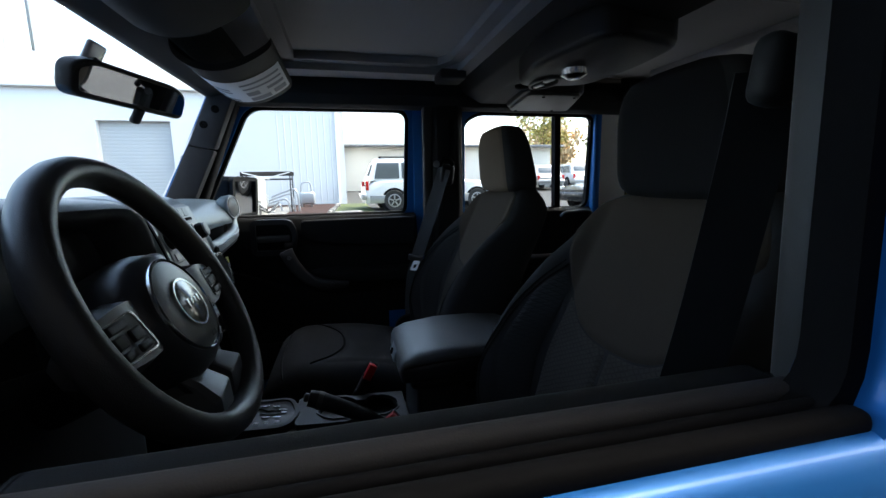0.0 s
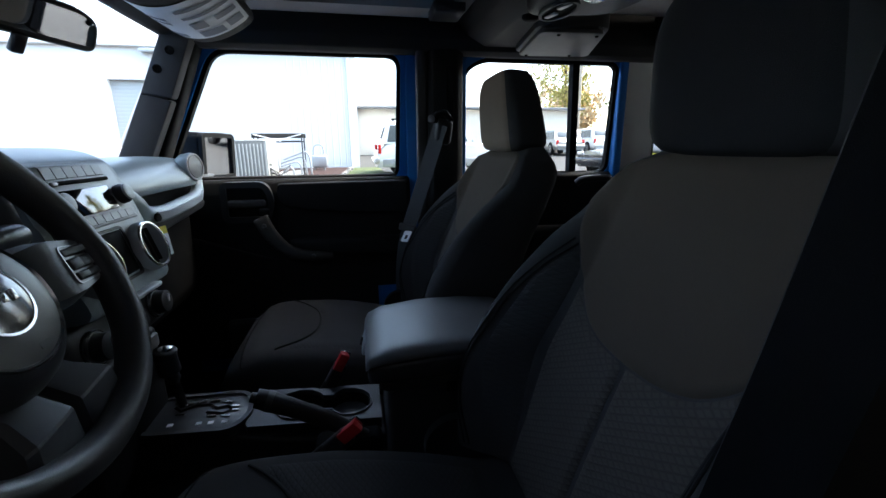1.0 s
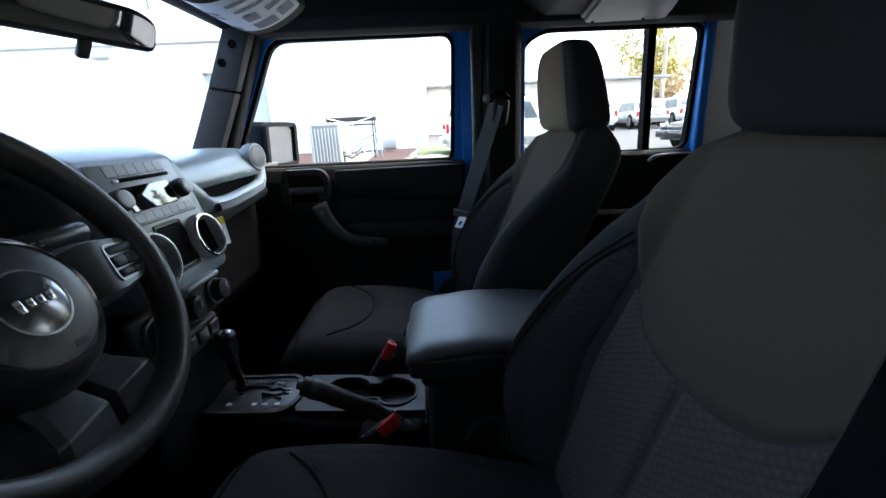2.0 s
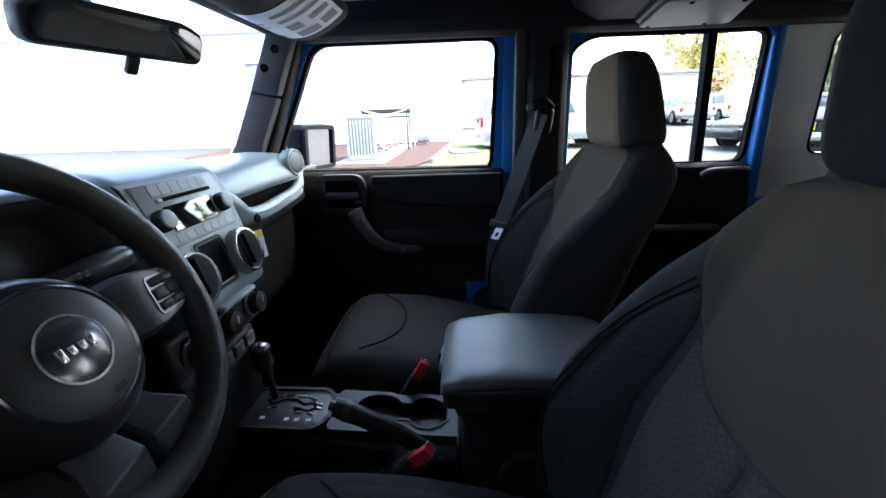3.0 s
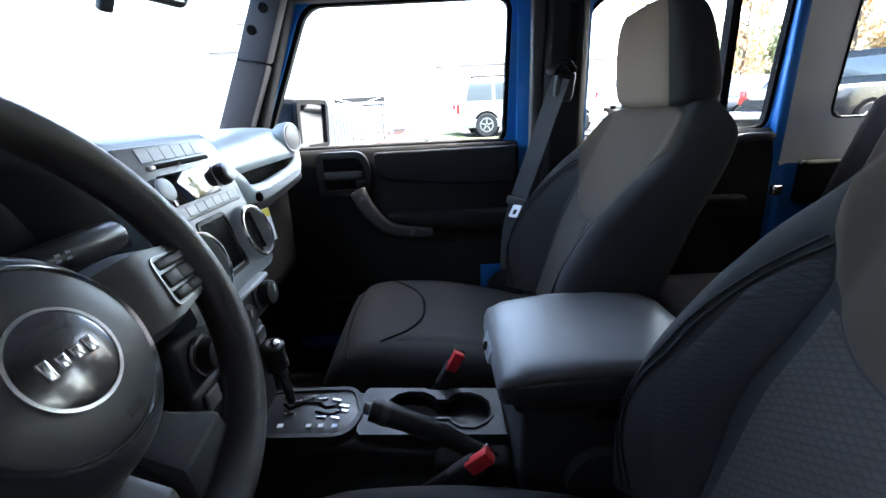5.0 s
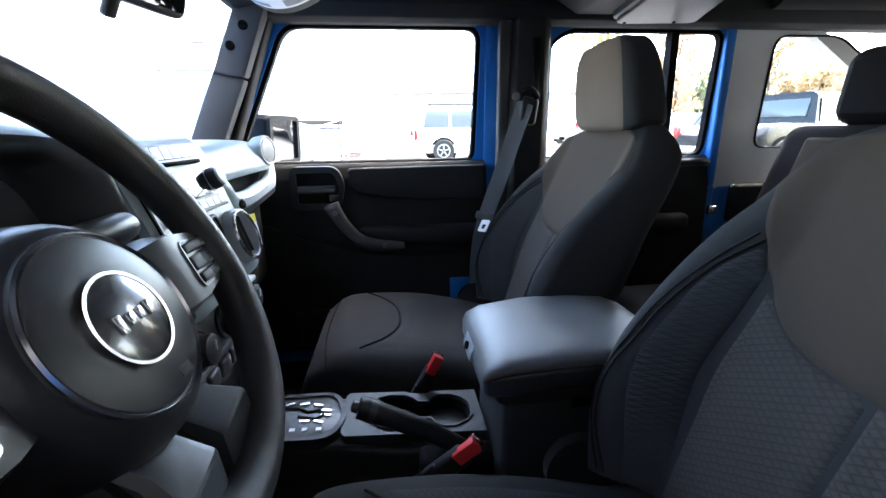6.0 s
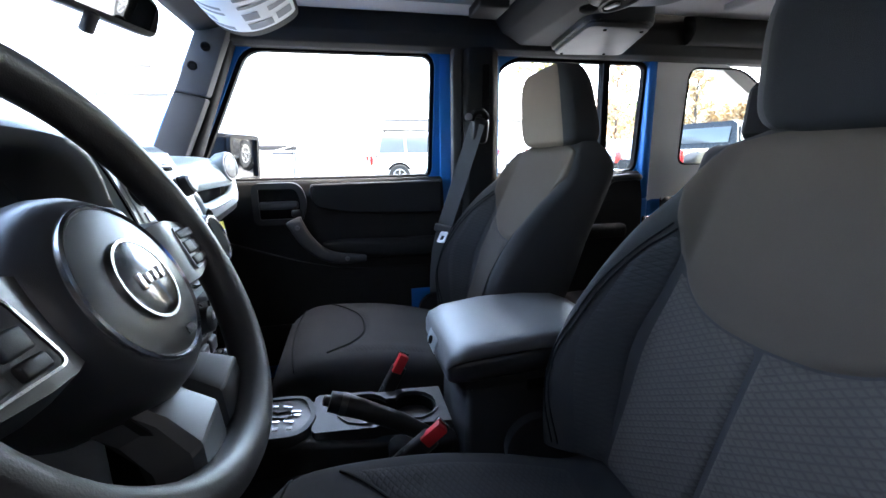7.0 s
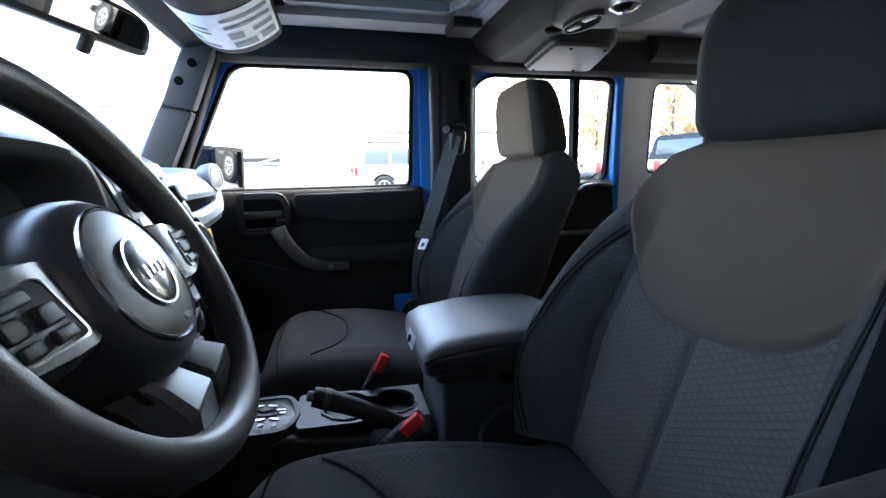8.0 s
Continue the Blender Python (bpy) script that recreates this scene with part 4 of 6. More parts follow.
for y in (-0.070, 0.078):
    ax = (0.957, 0, 0.29)
    vt = part("air_vent", lathe([(0.030, -0.012), (0.0425, -0.006), (0.0435, 0.012), (0.041, 0.019), (0.036, 0.019), (0.034, 0.008), (0.033, -0.01)], (-0.231, y, 1.164), ax, 36), M_BEZEL, dash, "round grey air vent")
    part("vent_core", lathe([(0.0335, 0.0), (0.030, 0.002)], (-0.231, y, 1.164), ax, 30), M_RUBBER, vt)
    part("vent_ring", lathe([(0.0415, 0.0185), (0.040, 0.0215), (0.0375, 0.0215), (0.0365, 0.0185)], (-0.231, y, 1.164), ax, 36, closed_ends=False), M_CHROME, vt)
    for dy in (-0.014, 0.0, 0.014):
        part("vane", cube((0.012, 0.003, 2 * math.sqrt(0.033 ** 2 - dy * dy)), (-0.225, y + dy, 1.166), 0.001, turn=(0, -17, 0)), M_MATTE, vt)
# heater controls below
hv = part("heater_panel", cube((0.05, 0.265, 0.075), (-0.262, -0.004, 1.055), 0.012, 4, (0, -8, 0)), M_BLACK, dash, "black heater control panel")
for y in (-0.092, 0.0, 0.09):
    kb = part("heater_knob", lathe([(0.026, 0), (0.026, 0.008), (0.021, 0.010), (0.0195, 0.026), (0.016, 0.028)], (-0.240, y, 1.057), (0.99, 0, 0.12), 30), M_BLACK, hv, "black knob with a chrome ring")
    part("knob_ring", lathe([(0.0265, 0.006), (0.0262, 0.010), (0.0235, 0.0105)], (-0.240, y, 1.057), (0.99, 0, 0.12), 30, closed_ends=False), M_CHROME, kb)
    part("pointer", cube((0.003, 0.003, 0.014), (-0.211, y, 1.066), 0.001), M_WHITEINK, kb)
sw = part("switch_panel", cube((0.05, 0.22, 0.05), (-0.272, -0.004, 0.985), 0.01, 4), M_BLACK, dash, "black window switch panel")
for i in range(5):
    part("switch", cube((0.012, 0.032, 0.026), (-0.246, -0.082 + 0.04 * i, 0.987), 0.004), M_DARKTRIM, sw)
# Blacker plastic here imitates the shade under the dash
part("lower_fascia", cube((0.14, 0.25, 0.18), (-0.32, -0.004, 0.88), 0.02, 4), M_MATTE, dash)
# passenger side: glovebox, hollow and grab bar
# Glovebox plastic taken darker, the shade below the dash put into its colour
part("glovebox", prism([(-0.56, 1.18), (-0.375, 1.18), (-0.362, 1.15), (-0.365, 0.93), (-0.40, 0.88), (-0.56, 0.88)], 0.145, 0.65, "y", 0.012, 3), M_MATTE, dash, "black glovebox, deepened for shade below the dash")
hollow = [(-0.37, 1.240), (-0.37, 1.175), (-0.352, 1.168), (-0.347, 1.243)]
# Near-black sheet behind the bar paints in the hollow's shade
part("grab_hollow_shade", prism(hollow, 0.15, 0.63, "y", 0.003), M_RUBBER, dash)
gb = arc_path([(-0.300, 0.135, 1.250), (-0.288, 0.172, 1.222), (-0.286, 0.215, 1.202), (-0.289, 0.30, 1.192), (-0.296, 0.42, 1.195), (-0.304, 0.53, 1.200), (-0.312, 0.588, 1.215), (-0.322, 0.622, 1.252)])
gr = [0.0165 + 0.012 * smooth01(-q.y, -0.24, -0.15) - 0.002 * smooth01(q.y, 0.58, 0.622) for q in gb]
grab = part("grab_bar", tube(gb, gr, 20, flat=1.1), M_DASH, dash, "slate grab bar", sharp=1.2)
gl = arc_path([(-0.2685, 0.232, 1.196), (-0.2715, 0.30, 1.192), (-0.2785, 0.42, 1.195), (-0.2865, 0.53, 1.200), (-0.293, 0.570, 1.208)])
part("bar_inlay", ribbon(gl, 0.016, 0.004, (0.1, 0, 1)), M_BEZEL, grab, "grey inlay strip")
part("bar_button", lathe([(0.0085, 0), (0.0085, 0.004), (0.005, 0.005)], (-0.2665, 0.224, 1.194), (0.95, -0.25, 0.1), 16), M_RUBBER, grab)
part("under_bar", tube(arc_path([(-0.32, 0.16, 1.19), (-0.32, 0.3, 1.165), (-0.325, 0.45, 1.170), (-0.33, 0.62, 1.18)]), 0.022, 12), M_BLACK, dash)
for s in (1, -1):
    vt = part("end_vent", lathe([(0.025, -0.04), (0.037, -0.02), (0.039, 0.002), (0.037, 0.008), (0.033, 0.008)], (-0.310, s * 0.570, 1.281), (0.96, -0.22 * s, 0.1), 40), M_DASH, dash, "round dash-end vent")
    part("vent_disc", lathe([(0.033, 0.004), (0.029, 0.010), (0.016, 0.012)], (-0.310, s * 0.570, 1.281), (0.96, -0.22 * s, 0.1), 40), M_HOOD, vt, "slate grey disc")
    part("vent_ring", lathe([(0.0375, 0.006), (0.0365, 0.0105), (0.0335, 0.0105), (0.0325, 0.006)], (-0.310, s * 0.570, 1.281), (0.96, -0.22 * s, 0.1), 40, closed_ends=False), M_BEZEL, vt)
tag = thing("hang_tag", "white paper tag with yellow head hanging on the air vent", "tag", (-0.222, 0.134, 1.162))
part("card", cube((0.0012, 0.030, 0.055), (0, 0.0, 0), 0.0, turn=(0, -8, -14)), M_PAPER, tag)
part("header", cube((0.0018, 0.030, 0.014), (-0.0028, 0.0, 0.0205), 0.0, turn=(0, -8, -14)), M_YELLOW, tag)

# ---- steering wheel ----
sw_thing = thing("steering_wheel", "black four-spoke steering wheel with chrome ring and round badge", "steering wheel")
HUB = Matrix.Translation((-0.168, -0.3475, 1.200)) @ Euler((0, radians(90 - 26), 0)).to_matrix().to_4x4()
# in the wheel's own space: z faces the driver, x is down, y is towards the passenger


def onwheel(bm):
    bm.transform(HUB)
    return bm


def rim_ring(R, r, z0, n=80, k=14):
    rings = []
    for i in range(n):
        a = 2 * math.pi * i / n
        c, s = math.cos(a), math.sin(a)
        rings.append([Vector(((R + r * math.cos(b)) * c, (R + r * math.cos(b)) * s, r * 1.12 * math.sin(b) + z0)) for b in (2 * math.pi * j / k for j in range(k))])
    t = loft(rings + [rings[0]], caps=False)
    bmesh.ops.remove_doubles(t, verts=t.verts, dist=1e-5)
    return t


rim = rim_ring(0.161, 0.016, 0.013)
rim.transform(Matrix.Translation((-0.015, 0.003, 0)))
part("rim", onwheel(rim), M_WHEELSKIN, sw_thing, "black leather-grained rim", sharp=2)
boss = lathe([(0.060, -0.090), (0.074, -0.055), (0.078, -0.015), (0.076, 0.004), (0.071, 0.016), (0.064, 0.024), (0.055, 0.027)], n=56)
for v in boss.verts:
    v.co.x *= 1.0 if v.co.x < 0 else 1.05
part("boss", onwheel(boss), M_HUB, sw_thing, "black airbag cover", sharp=1.0)
part("inner_disc", onwheel(lathe([(0.0565, 0.023), (0.0555, 0.0285), (0.045, 0.0305), (0.03, 0.0315), (0.001, 0.032)], n=48)), M_HUB, sw_thing, sharp=1.0)
part("chrome_ring", onwheel(lathe([(0.0598, 0.0235), (0.0594, 0.0285), (0.0578, 0.0298), (0.0562, 0.0275)], n=60, closed_ends=False)), M_CHROME, sw_thing, "thin chrome ring")
part("badge", onwheel(lathe([(0.0295, 0.030), (0.0287, 0.0335), (0.02, 0.0355), (0.001, 0.0362)], n=40)), M_BADGE, sw_thing, "round dark chrome badge")
part("badge_ring", onwheel(lathe([(0.0305, 0.030), (0.0305, 0.0342), (0.0283, 0.0342)], n=40, closed_ends=False)), M_CHROME, sw_thing)
mark = None
for y, h in ((-0.0145, 0.012), (-0.005, 0.008), (0.004, 0.008), (0.013, 0.010)):
    mark = cube((h, 0.0058, 0.002), (0.0, y, 0.0364), 0.001, bm=mark)
part("badge_mark", onwheel(mark), M_CHROME, sw_thing, "raised chrome mark")
part("airbag_mark", onwheel(cube((0.006, 0.012, 0.001), (0.046, 0.012, 0.0303), 0)), M_BLACK, sw_thing)


LEGTURN = Matrix.Rotation(radians(6), 4, "Z")


def sloped(c):
    return Vector((c.x, c.y, c.z - 0.16 * max(0.0, abs(c.y) - 0.095)))


for s in (1, -1):
    arm = loft([[Vector((x0, s * y, z)) for x0, z in ((-w, z1 - 0.02), (-w * 0.8, z1), (w * 0.8, z1), (w, z1 - 0.02), (w * 0.7, z1 - 0.03), (-w * 0.7, z1 - 0.03))]
                for y, w, z1 in ((0.060, 0.034, 0.012), (0.085, 0.036, 0.022), (0.105, 0.036, 0.022), (0.140, 0.031, 0.017), (0.154, 0.022, 0.016), (0.160, 0.014, 0.014))])
    arm.transform(Matrix.Translation((-0.006, 0, 0)))
    sp = part("spoke", onwheel(arm), M_HUB, sw_thing, "black side spoke with switches", sharp=0.9)
    off = 0.0 if s > 0 else -0.013
    pad = rounded([(-0.027, 0.107), (0.0165, 0.100), (0.0155, 0.149), (-0.024, 0.152)], 0.008)
    pad = [(x, s * (y + off)) for x, y in pad]
    # Right bezel gets darker steel than the chrome left, imitating dimmer light
    part("switch_bezel", onwheel(ringplate(pad, grown(pad, -0.0015), 0.012, 0.0249, "z", fn=sloped)), M_SCREW if s > 0 else M_CHROME, sp)
    part("switch_pad", onwheel(prism(grown(pad, -0.002), 0.010, 0.0238, "z", fn=sloped)), M_HUB, sp)
    for bx, by, bw, bh in ((-0.0185, 0.129, 0.009, 0.036), (-0.005, 0.117, 0.013, 0.0185), (-0.005, 0.138, 0.013, 0.0185), (0.0085, 0.116, 0.009, 0.0185), (0.0085, 0.137, 0.009, 0.0185)):
        part("button", onwheel(cube((bw, bh, 0.006), (bx, s * (by + off), 0.0245 - 0.16 * max(0, by - 0.095)), 0.002)), M_BLACK, sp)
    # lower legs: graphite covers with a dark groove between them
    leg = loft([[Vector((r, s * (0.0065 + (w1 - 0.0065) * k), z + dz)) for k, dz in ((0, -0.03), (0, 0), (0.12, 0.002), (0.88, 0.002), (1, -0.004), (1, -0.03))]
                for r, z, w1 in ((0.058, -0.010, 0.043), (0.080, 0.004, 0.047), (0.102, 0.0165, 0.060), (0.105, 0.0165, 0.0615), (0.142, 0.002, 0.069), (0.149, -0.006, 0.068))])
    leg.transform(LEGTURN)
    part("lower_spoke", onwheel(leg), M_SPOKE, sw_thing, "graphite lower spoke cover", sharp=0.35)
und = loft([[Vector((r, y, z)) for y, z in ((-w, z1), (w, z1), (w * 0.85, z1 - 0.03), (-w * 0.85, z1 - 0.03))] for r, z1, w in ((0.055, -0.012, 0.044), (0.10, 0.002, 0.052), (0.144, -0.008, 0.060))])
und.transform(LEGTURN)
part("spoke_back", onwheel(und), M_BLACK, sw_thing)
part("column", onwheel(tube([(0, 0, -0.05), (0, 0, -0.20)], [0.06, 0.055], 20)), M_BLACK, sw_thing, "black steering column shroud")
stalk = tube([(-0.243, -0.31, 1.232), (-0.243, -0.258, 1.234), (-0.243, -0.252, 1.234), (-0.243, -0.172, 1.234), (-0.244, -0.160, 1.234), (-0.244, -0.154, 1.234)], [0.009, 0.010, 0.0135, 0.0150, 0.0135, 0.007], 18)
stk = part("wiper_stalk", stalk, M_HUB, sw_thing, "black wiper stalk with white marks")
part("wiper_stalk", onwheel(tube([(0.0, -0.05, -0.085), (-0.012, -0.12, -0.085), (-0.03, -0.18, -0.08)], [0.009, 0.012, 0.015], 14)), M_BLACK, sw_thing)
for i in range(4):
    part("stalk_mark", cube((0.001, 0.005, 0.0022), (-0.2293, -0.238 + 0.010 * (i // 2), 1.2395 - 0.005 * (i % 2)), 0), M_INK, stk)
part("ignition", lathe([(0.019, 0), (0.018, 0.02), (0.008, 0.022)], (-0.245, -0.245, 1.10), (0.9, 0.2, 0.2), 20), M_SCREW, dash, "steel ignition lock")
# pedals
ped = thing("pedals", "black brake and accelerator pedals", "pedal", (0, 0, FLOOR))
part("brake_pedal", cube((0.02, 0.12, 0.06), (-0.47, -0.33, 0.18), 0.008, turn=(0, -25, 0)), M_RUBBER, ped)
part("accelerator", cube((0.02, 0.05, 0.16), (-0.49, -0.19, 0.12), 0.008, turn=(0, -25, 0)), M_RUBBER, ped)
part("pedal_arm", tube([(-0.47, -0.33, 0.18), (-0.56, -0.33, 0.40)], 0.008, 8), M_SCREW, ped)
part("pedal_arm", tube([(-0.49, -0.19, 0.15), (-0.58, -0.19, 0.34)], 0.008, 8), M_SCREW, ped)

# ---- centre console ----
con = thing("centre_console", "black centre console with armrest, cup holder and gear lever", "console", (0, 0, FLOOR + 0.1))
CZ = -(FLOOR + 0.1)


def oncon(bm):
    bm.transform(Matrix.Translation((0, 0, CZ)))
    return bm


part("console_body", oncon(prism([(-0.30, 0.70), (-0.30, 0.84), (-0.10, 0.826), (0.02, 0.805), (0.17, 0.795), (0.20, 0.70)], -0.008, 0.132, "y", 0.010, 3)), M_CONSOLE, con, "black console body")
part("console_shelf", oncon(prism([(-0.30, 0.70), (-0.30, 0.775), (-0.10, 0.770), (0.17, 0.765), (0.20, 0.70)], -0.075, 0.155, "y", 0.012, 3)), M_BLACK, con)
plate = rounded([(-0.262, -0.002), (-0.105, 0.0), (-0.085, 0.05), (-0.105, 0.118), (-0.262, 0.108)], [0.03, 0.025, 0.03, 0.025, 0.03])
tilt = lambda c: Vector((c.x, c.y, c.z - 0.06 * (c.x + 0.18)))
gp = part("gear_plate", oncon(prism(plate, 0.828, 0.844, "z", 0.003, fn=tilt)), M_PLATEDARK, con, "charcoal gear selector plate")
part("plate_rim", oncon(ringplate(grown(plate, 0.006), grown(plate, -0.003), 0.825, 0.8475, "z", fn=tilt)), M_BLACK, gp)
gate = [(-0.225, 0.075), (-0.212, 0.062), (-0.19, 0.078), (-0.165, 0.078), (-0.15, 0.066), (-0.132, 0.072), (-0.122, 0.058), (-0.135, 0.048), (-0.165, 0.055)]
part("gate_slot", oncon(tube([(x, y, 0.846 - 0.06 * (x + 0.18)) for x, y in gate], 0.0032, 8, flat=0.4)), M_RUBBER, gp)
for x, y in [(-0.222, 0.088), (-0.205, 0.082), (-0.185, 0.09), (-0.160, 0.09), (-0.135, 0.086), (-0.118, 0.07), (-0.118, 0.058), (-0.208, 0.05), (-0.152, 0.042), (-0.128, 0.04)]:
    part("gate_edge", oncon(cube((0.017, 0.0045, 0.003), (x, y, 0.8455 - 0.06 * (x + 0.18)), 0, turn=(0, 0, 20 * math.sin(60 * x)))), M_CHROME, gp)
for x in (-0.215, -0.168, -0.148, -0.125):
    part("gate_letter", oncon(cube((0.009, 0.008, 0.002), (x, 0.022, 0.8445 - 0.06 * (x + 0.18)), 0)), M_WHITEINK, gp)
lv = part("gear_lever", oncon(tube(arc_path([(-0.215, 0.085, 0.84), (-0.222, 0.083, 0.90), (-0.226, 0.08, 0.925), (-0.228, 0.078, 0.955), (-0.226, 0.077, 0.972)]), [0.008] * 9 + [0.012] * 6 + [0.019] * 12 + [0.020] * 4 + [0.016, 0.008], 14)), M_BLACK, con, "black gear lever with chrome-topped knob", sharp=1.2)
part("knob_cap", oncon(lathe([(0.0125, 0), (0.012, 0.004), (0.006, 0.007)], (-0.226, 0.077, 0.969), (0, 0, 1), 20)), M_CHROME, lv)
# cup holder: a flat slab with two joined cups sunk in it
def cup_outline(d):
    """Two overlapping rounds with a tabbed waist, anticlockwise from the rear end."""
    half = [(0.141 + d, 0.0), (0.139 + d, 0.018), (0.127 + d, 0.034), (0.108, 0.0435 + d), (0.086, 0.0425 + d), (0.072, 0.033 + d), (0.066, 0.0225 + d), (0.046, 0.0225 + d),
            (0.038, 0.034 + d), (0.022, 0.0445 + d), (-0.004, 0.0460 + d), (-0.026, 0.038 + d), (-0.040 - d, 0.021), (-0.043 - d, 0.0)]
    return [(x, 0.064 + y) for x, y in half] + [(x, 0.064 - y) for x, y in reversed(half[1:-1])]


ctilt = lambda c: Vector((c.x, c.y, c.z - 0.06 * (c.x - 0.05)))
inner = cup_outline(0.0)
slab = [(min(0.160, max(-0.088, 0.04 + (x - 0.05) * 1.6)), 0.064 + max(-0.060, min(0.060, (y - 0.064) * 2.4))) for x, y in inner]
ch = part("cup_holder", oncon(ringplate(slab, cup_outline(0.004), 0.806, 0.829, "z", fn=ctilt)), M_CONSOLE, con, "black double cup holder")
part("cup_rim", oncon(ringplate(cup_outline(0.0045), inner, 0.79, 0.8325, "z", fn=ctilt)), M_CONSOLE, ch)
part("cup_wall", oncon(ringplate(cup_outline(0.001), cup_outline(-0.004), 0.752, 0.824, "z", fn=ctilt)), M_RUBBER, ch)
part("cup_floor", oncon(prism(cup_outline(0.0), 0.748, 0.753, "z", fn=ctilt)), M_RUBBER, ch)
# handbrake
hb = part("handbrake", oncon(tube([(0.13, -0.036, 0.812), (0.06, -0.035, 0.862), (0.0, -0.033, 0.893), (-0.030, -0.032, 0.907), (-0.050, -0.031, 0.914)], [0.014, 0.0155, 0.0165, 0.018, 0.0165], 16)), M_BLACK, con, "black handbrake lever")
part("brake_button", oncon(lathe([(0.009, 0), (0.0085, 0.008), (0.004, 0.010)], (-0.051, -0.031, 0.9145), (-0.93, 0, 0.36), 16)), M_DARKTRIM, hb)
part("brake_collar", oncon(tube([(-0.034, -0.032, 0.9085), (-0.024, -0.0325, 0.9045)], 0.0186, 16)), M_DARKTRIM, hb)
part("brake_boot", oncon(cube((0.12, 0.05, 0.05), (0.10, -0.036, 0.80), 0.015)), M_RUBBER, con)
# armrest box and lid
part("storage_box", oncon(prism([(0.165, 0.70), (0.172, 0.925), (0.47, 0.935), (0.49, 0.70)], -0.062, 0.122, "y", 0.012, 3)), M_BLACK, con, "black storage box")
LID = ((0.136, 0.966, 0.950, 0.088), (0.138, 0.980, 0.944, 0.098), (0.145, 0.992, 0.942, 0.105), (0.172, 1.003, 0.942, 0.110), (0.25, 1.012, 0.946, 0.113), (0.34, 1.013, 0.950, 0.113), (0.41, 1.006, 0.952, 0.111), (0.442, 0.994, 0.954, 0.104), (0.454, 0.978, 0.958, 0.092))


def lid_half(upper):
    """The padded upper or the plain lower half of the armrest lid."""
    rings = []
    for x, zt, zb, w in LID:
        ridge = zt - 0.40 * (zt - zb)
        lo, hi = (ridge - 0.006, zt) if upper else (zb - 0.014, ridge)
        r = []
        for k in range(32):
            a = 2 * math.pi * k / 32
            cy = math.copysign(abs(math.cos(a)) ** 0.3, math.cos(a))
            cz = math.copysign(abs(math.sin(a)) ** 0.42, math.sin(a))
            y = w * cy if upper else (w - 0.003) * cy * (1 - 0.045 * (1 - cz))
            r.append(Vector((x + (0 if upper else 0.003 * (1 if x < 0.3 else -1)), 0.03 + y, (lo + hi) / 2 + (hi - lo) / 2 * cz)))
        rings.append(r)
    return oncon(loft(rings))


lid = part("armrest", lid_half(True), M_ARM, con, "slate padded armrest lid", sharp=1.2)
# Lower half blackened: shade on the lid's side put into its material
part("lid_shaded_side", lid_half(False), M_HUB, lid, "lower half of the lid, blackened for side shade", sharp=1.2)
part("lid_rim", oncon(prism(rounded([(0.158, -0.064), (0.440, -0.066), (0.440, 0.126), (0.158, 0.124)], 0.025), 0.915, 0.945, "z", 0.006)), M_BLACK, lid)
lp = rounded([(0.010, 0.950), (0.074, 0.950), (0.074, 0.984), (0.010, 0.984)], 0.010)
part("latch_plate", oncon(prism(lp, 0.130, 0.146, "x", 0.003, fn=lambda c: Vector((c.x + 0.55 * max(0, c.z - 0.965), c.y, c.z)))), M_BEZEL, lid, "grey latch plate")
part("latch_lock", oncon(lathe([(0.0075, 0), (0.0075, 0.003), (0.004, 0.001)], (0.1315, 0.040, 0.968), (-0.9, 0, 0.3), 18)), M_RUBBER, lid)
part("hinge_clip", oncon(cube((0.05, 0.006, 0.02), (0.30, -0.0635, 0.915), 0.002)), M_RUBBER, con)


# ---- seat belts ----
bp = thing("seat_belt", "grey passenger seat belt with steel tongue, hanging at the pillar", "seat belt", group="front seat belts")
part("guide_cover", cube((0.055, 0.035, 0.075), (0.405, 0.612, 1.375), 0.014, 4, (0, 8, 0)), M_BLACK, bp, "black guide cover")
part("guide_loop", tube(arc_path([(0.375, 0.595, 1.405), (0.383, 0.585, 1.425), (0.405, 0.583, 1.428), (0.425, 0.59, 1.41)]), 0.009, 10), M_RUBBER, bp)
part("guide_bolt", lathe([(0.012, 0), (0.011, 0.006), (0.005, 0.008)], (0.365, 0.590, 1.412), (-0.3, -0.9, 0.2), 16), M_SCREW, bp)
w1 = arc_path([(0.395, 0.598, 1.395), (0.36, 0.603, 1.29), (0.325, 0.61, 1.18), (0.288, 0.615, 1.07), (0.27, 0.62, 0.98), (0.265, 0.63, 0.86), (0.28, 0.645, 0.70), (0.29, 0.65, 0.63)])
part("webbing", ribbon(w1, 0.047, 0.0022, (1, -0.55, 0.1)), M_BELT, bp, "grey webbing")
part("tongue_head", cube((0.055, 0.012, 0.024), (0.283, 0.602, 1.078), 0.005, 3, (0, 12, -25)), M_DARKTRIM, bp)
tongue = ringplate(rounded([(0.262, 1.040), (0.284, 1.040), (0.290, 1.070), (0.268, 1.070)], 0.004), rounded([(0.269, 1.047), (0.279, 1.047), (0.282, 1.059), (0.272, 1.059)], 0.002), 0.588, 0.5915)
mid = Vector((0.276, 0.586, 1.055))
tongue.transform(Matrix.Translation(mid) @ Euler((radians(-28), 0, radians(-40))).to_matrix().to_4x4() @ Matrix.Scale(1.2, 4) @ Matrix.Translation(-mid))
part("tongue", tongue, M_STEEL, bp, "steel tongue")
bd = thing("seat_belt", "grey driver seat belt running down beside the seat", "seat belt", group="front seat belts")
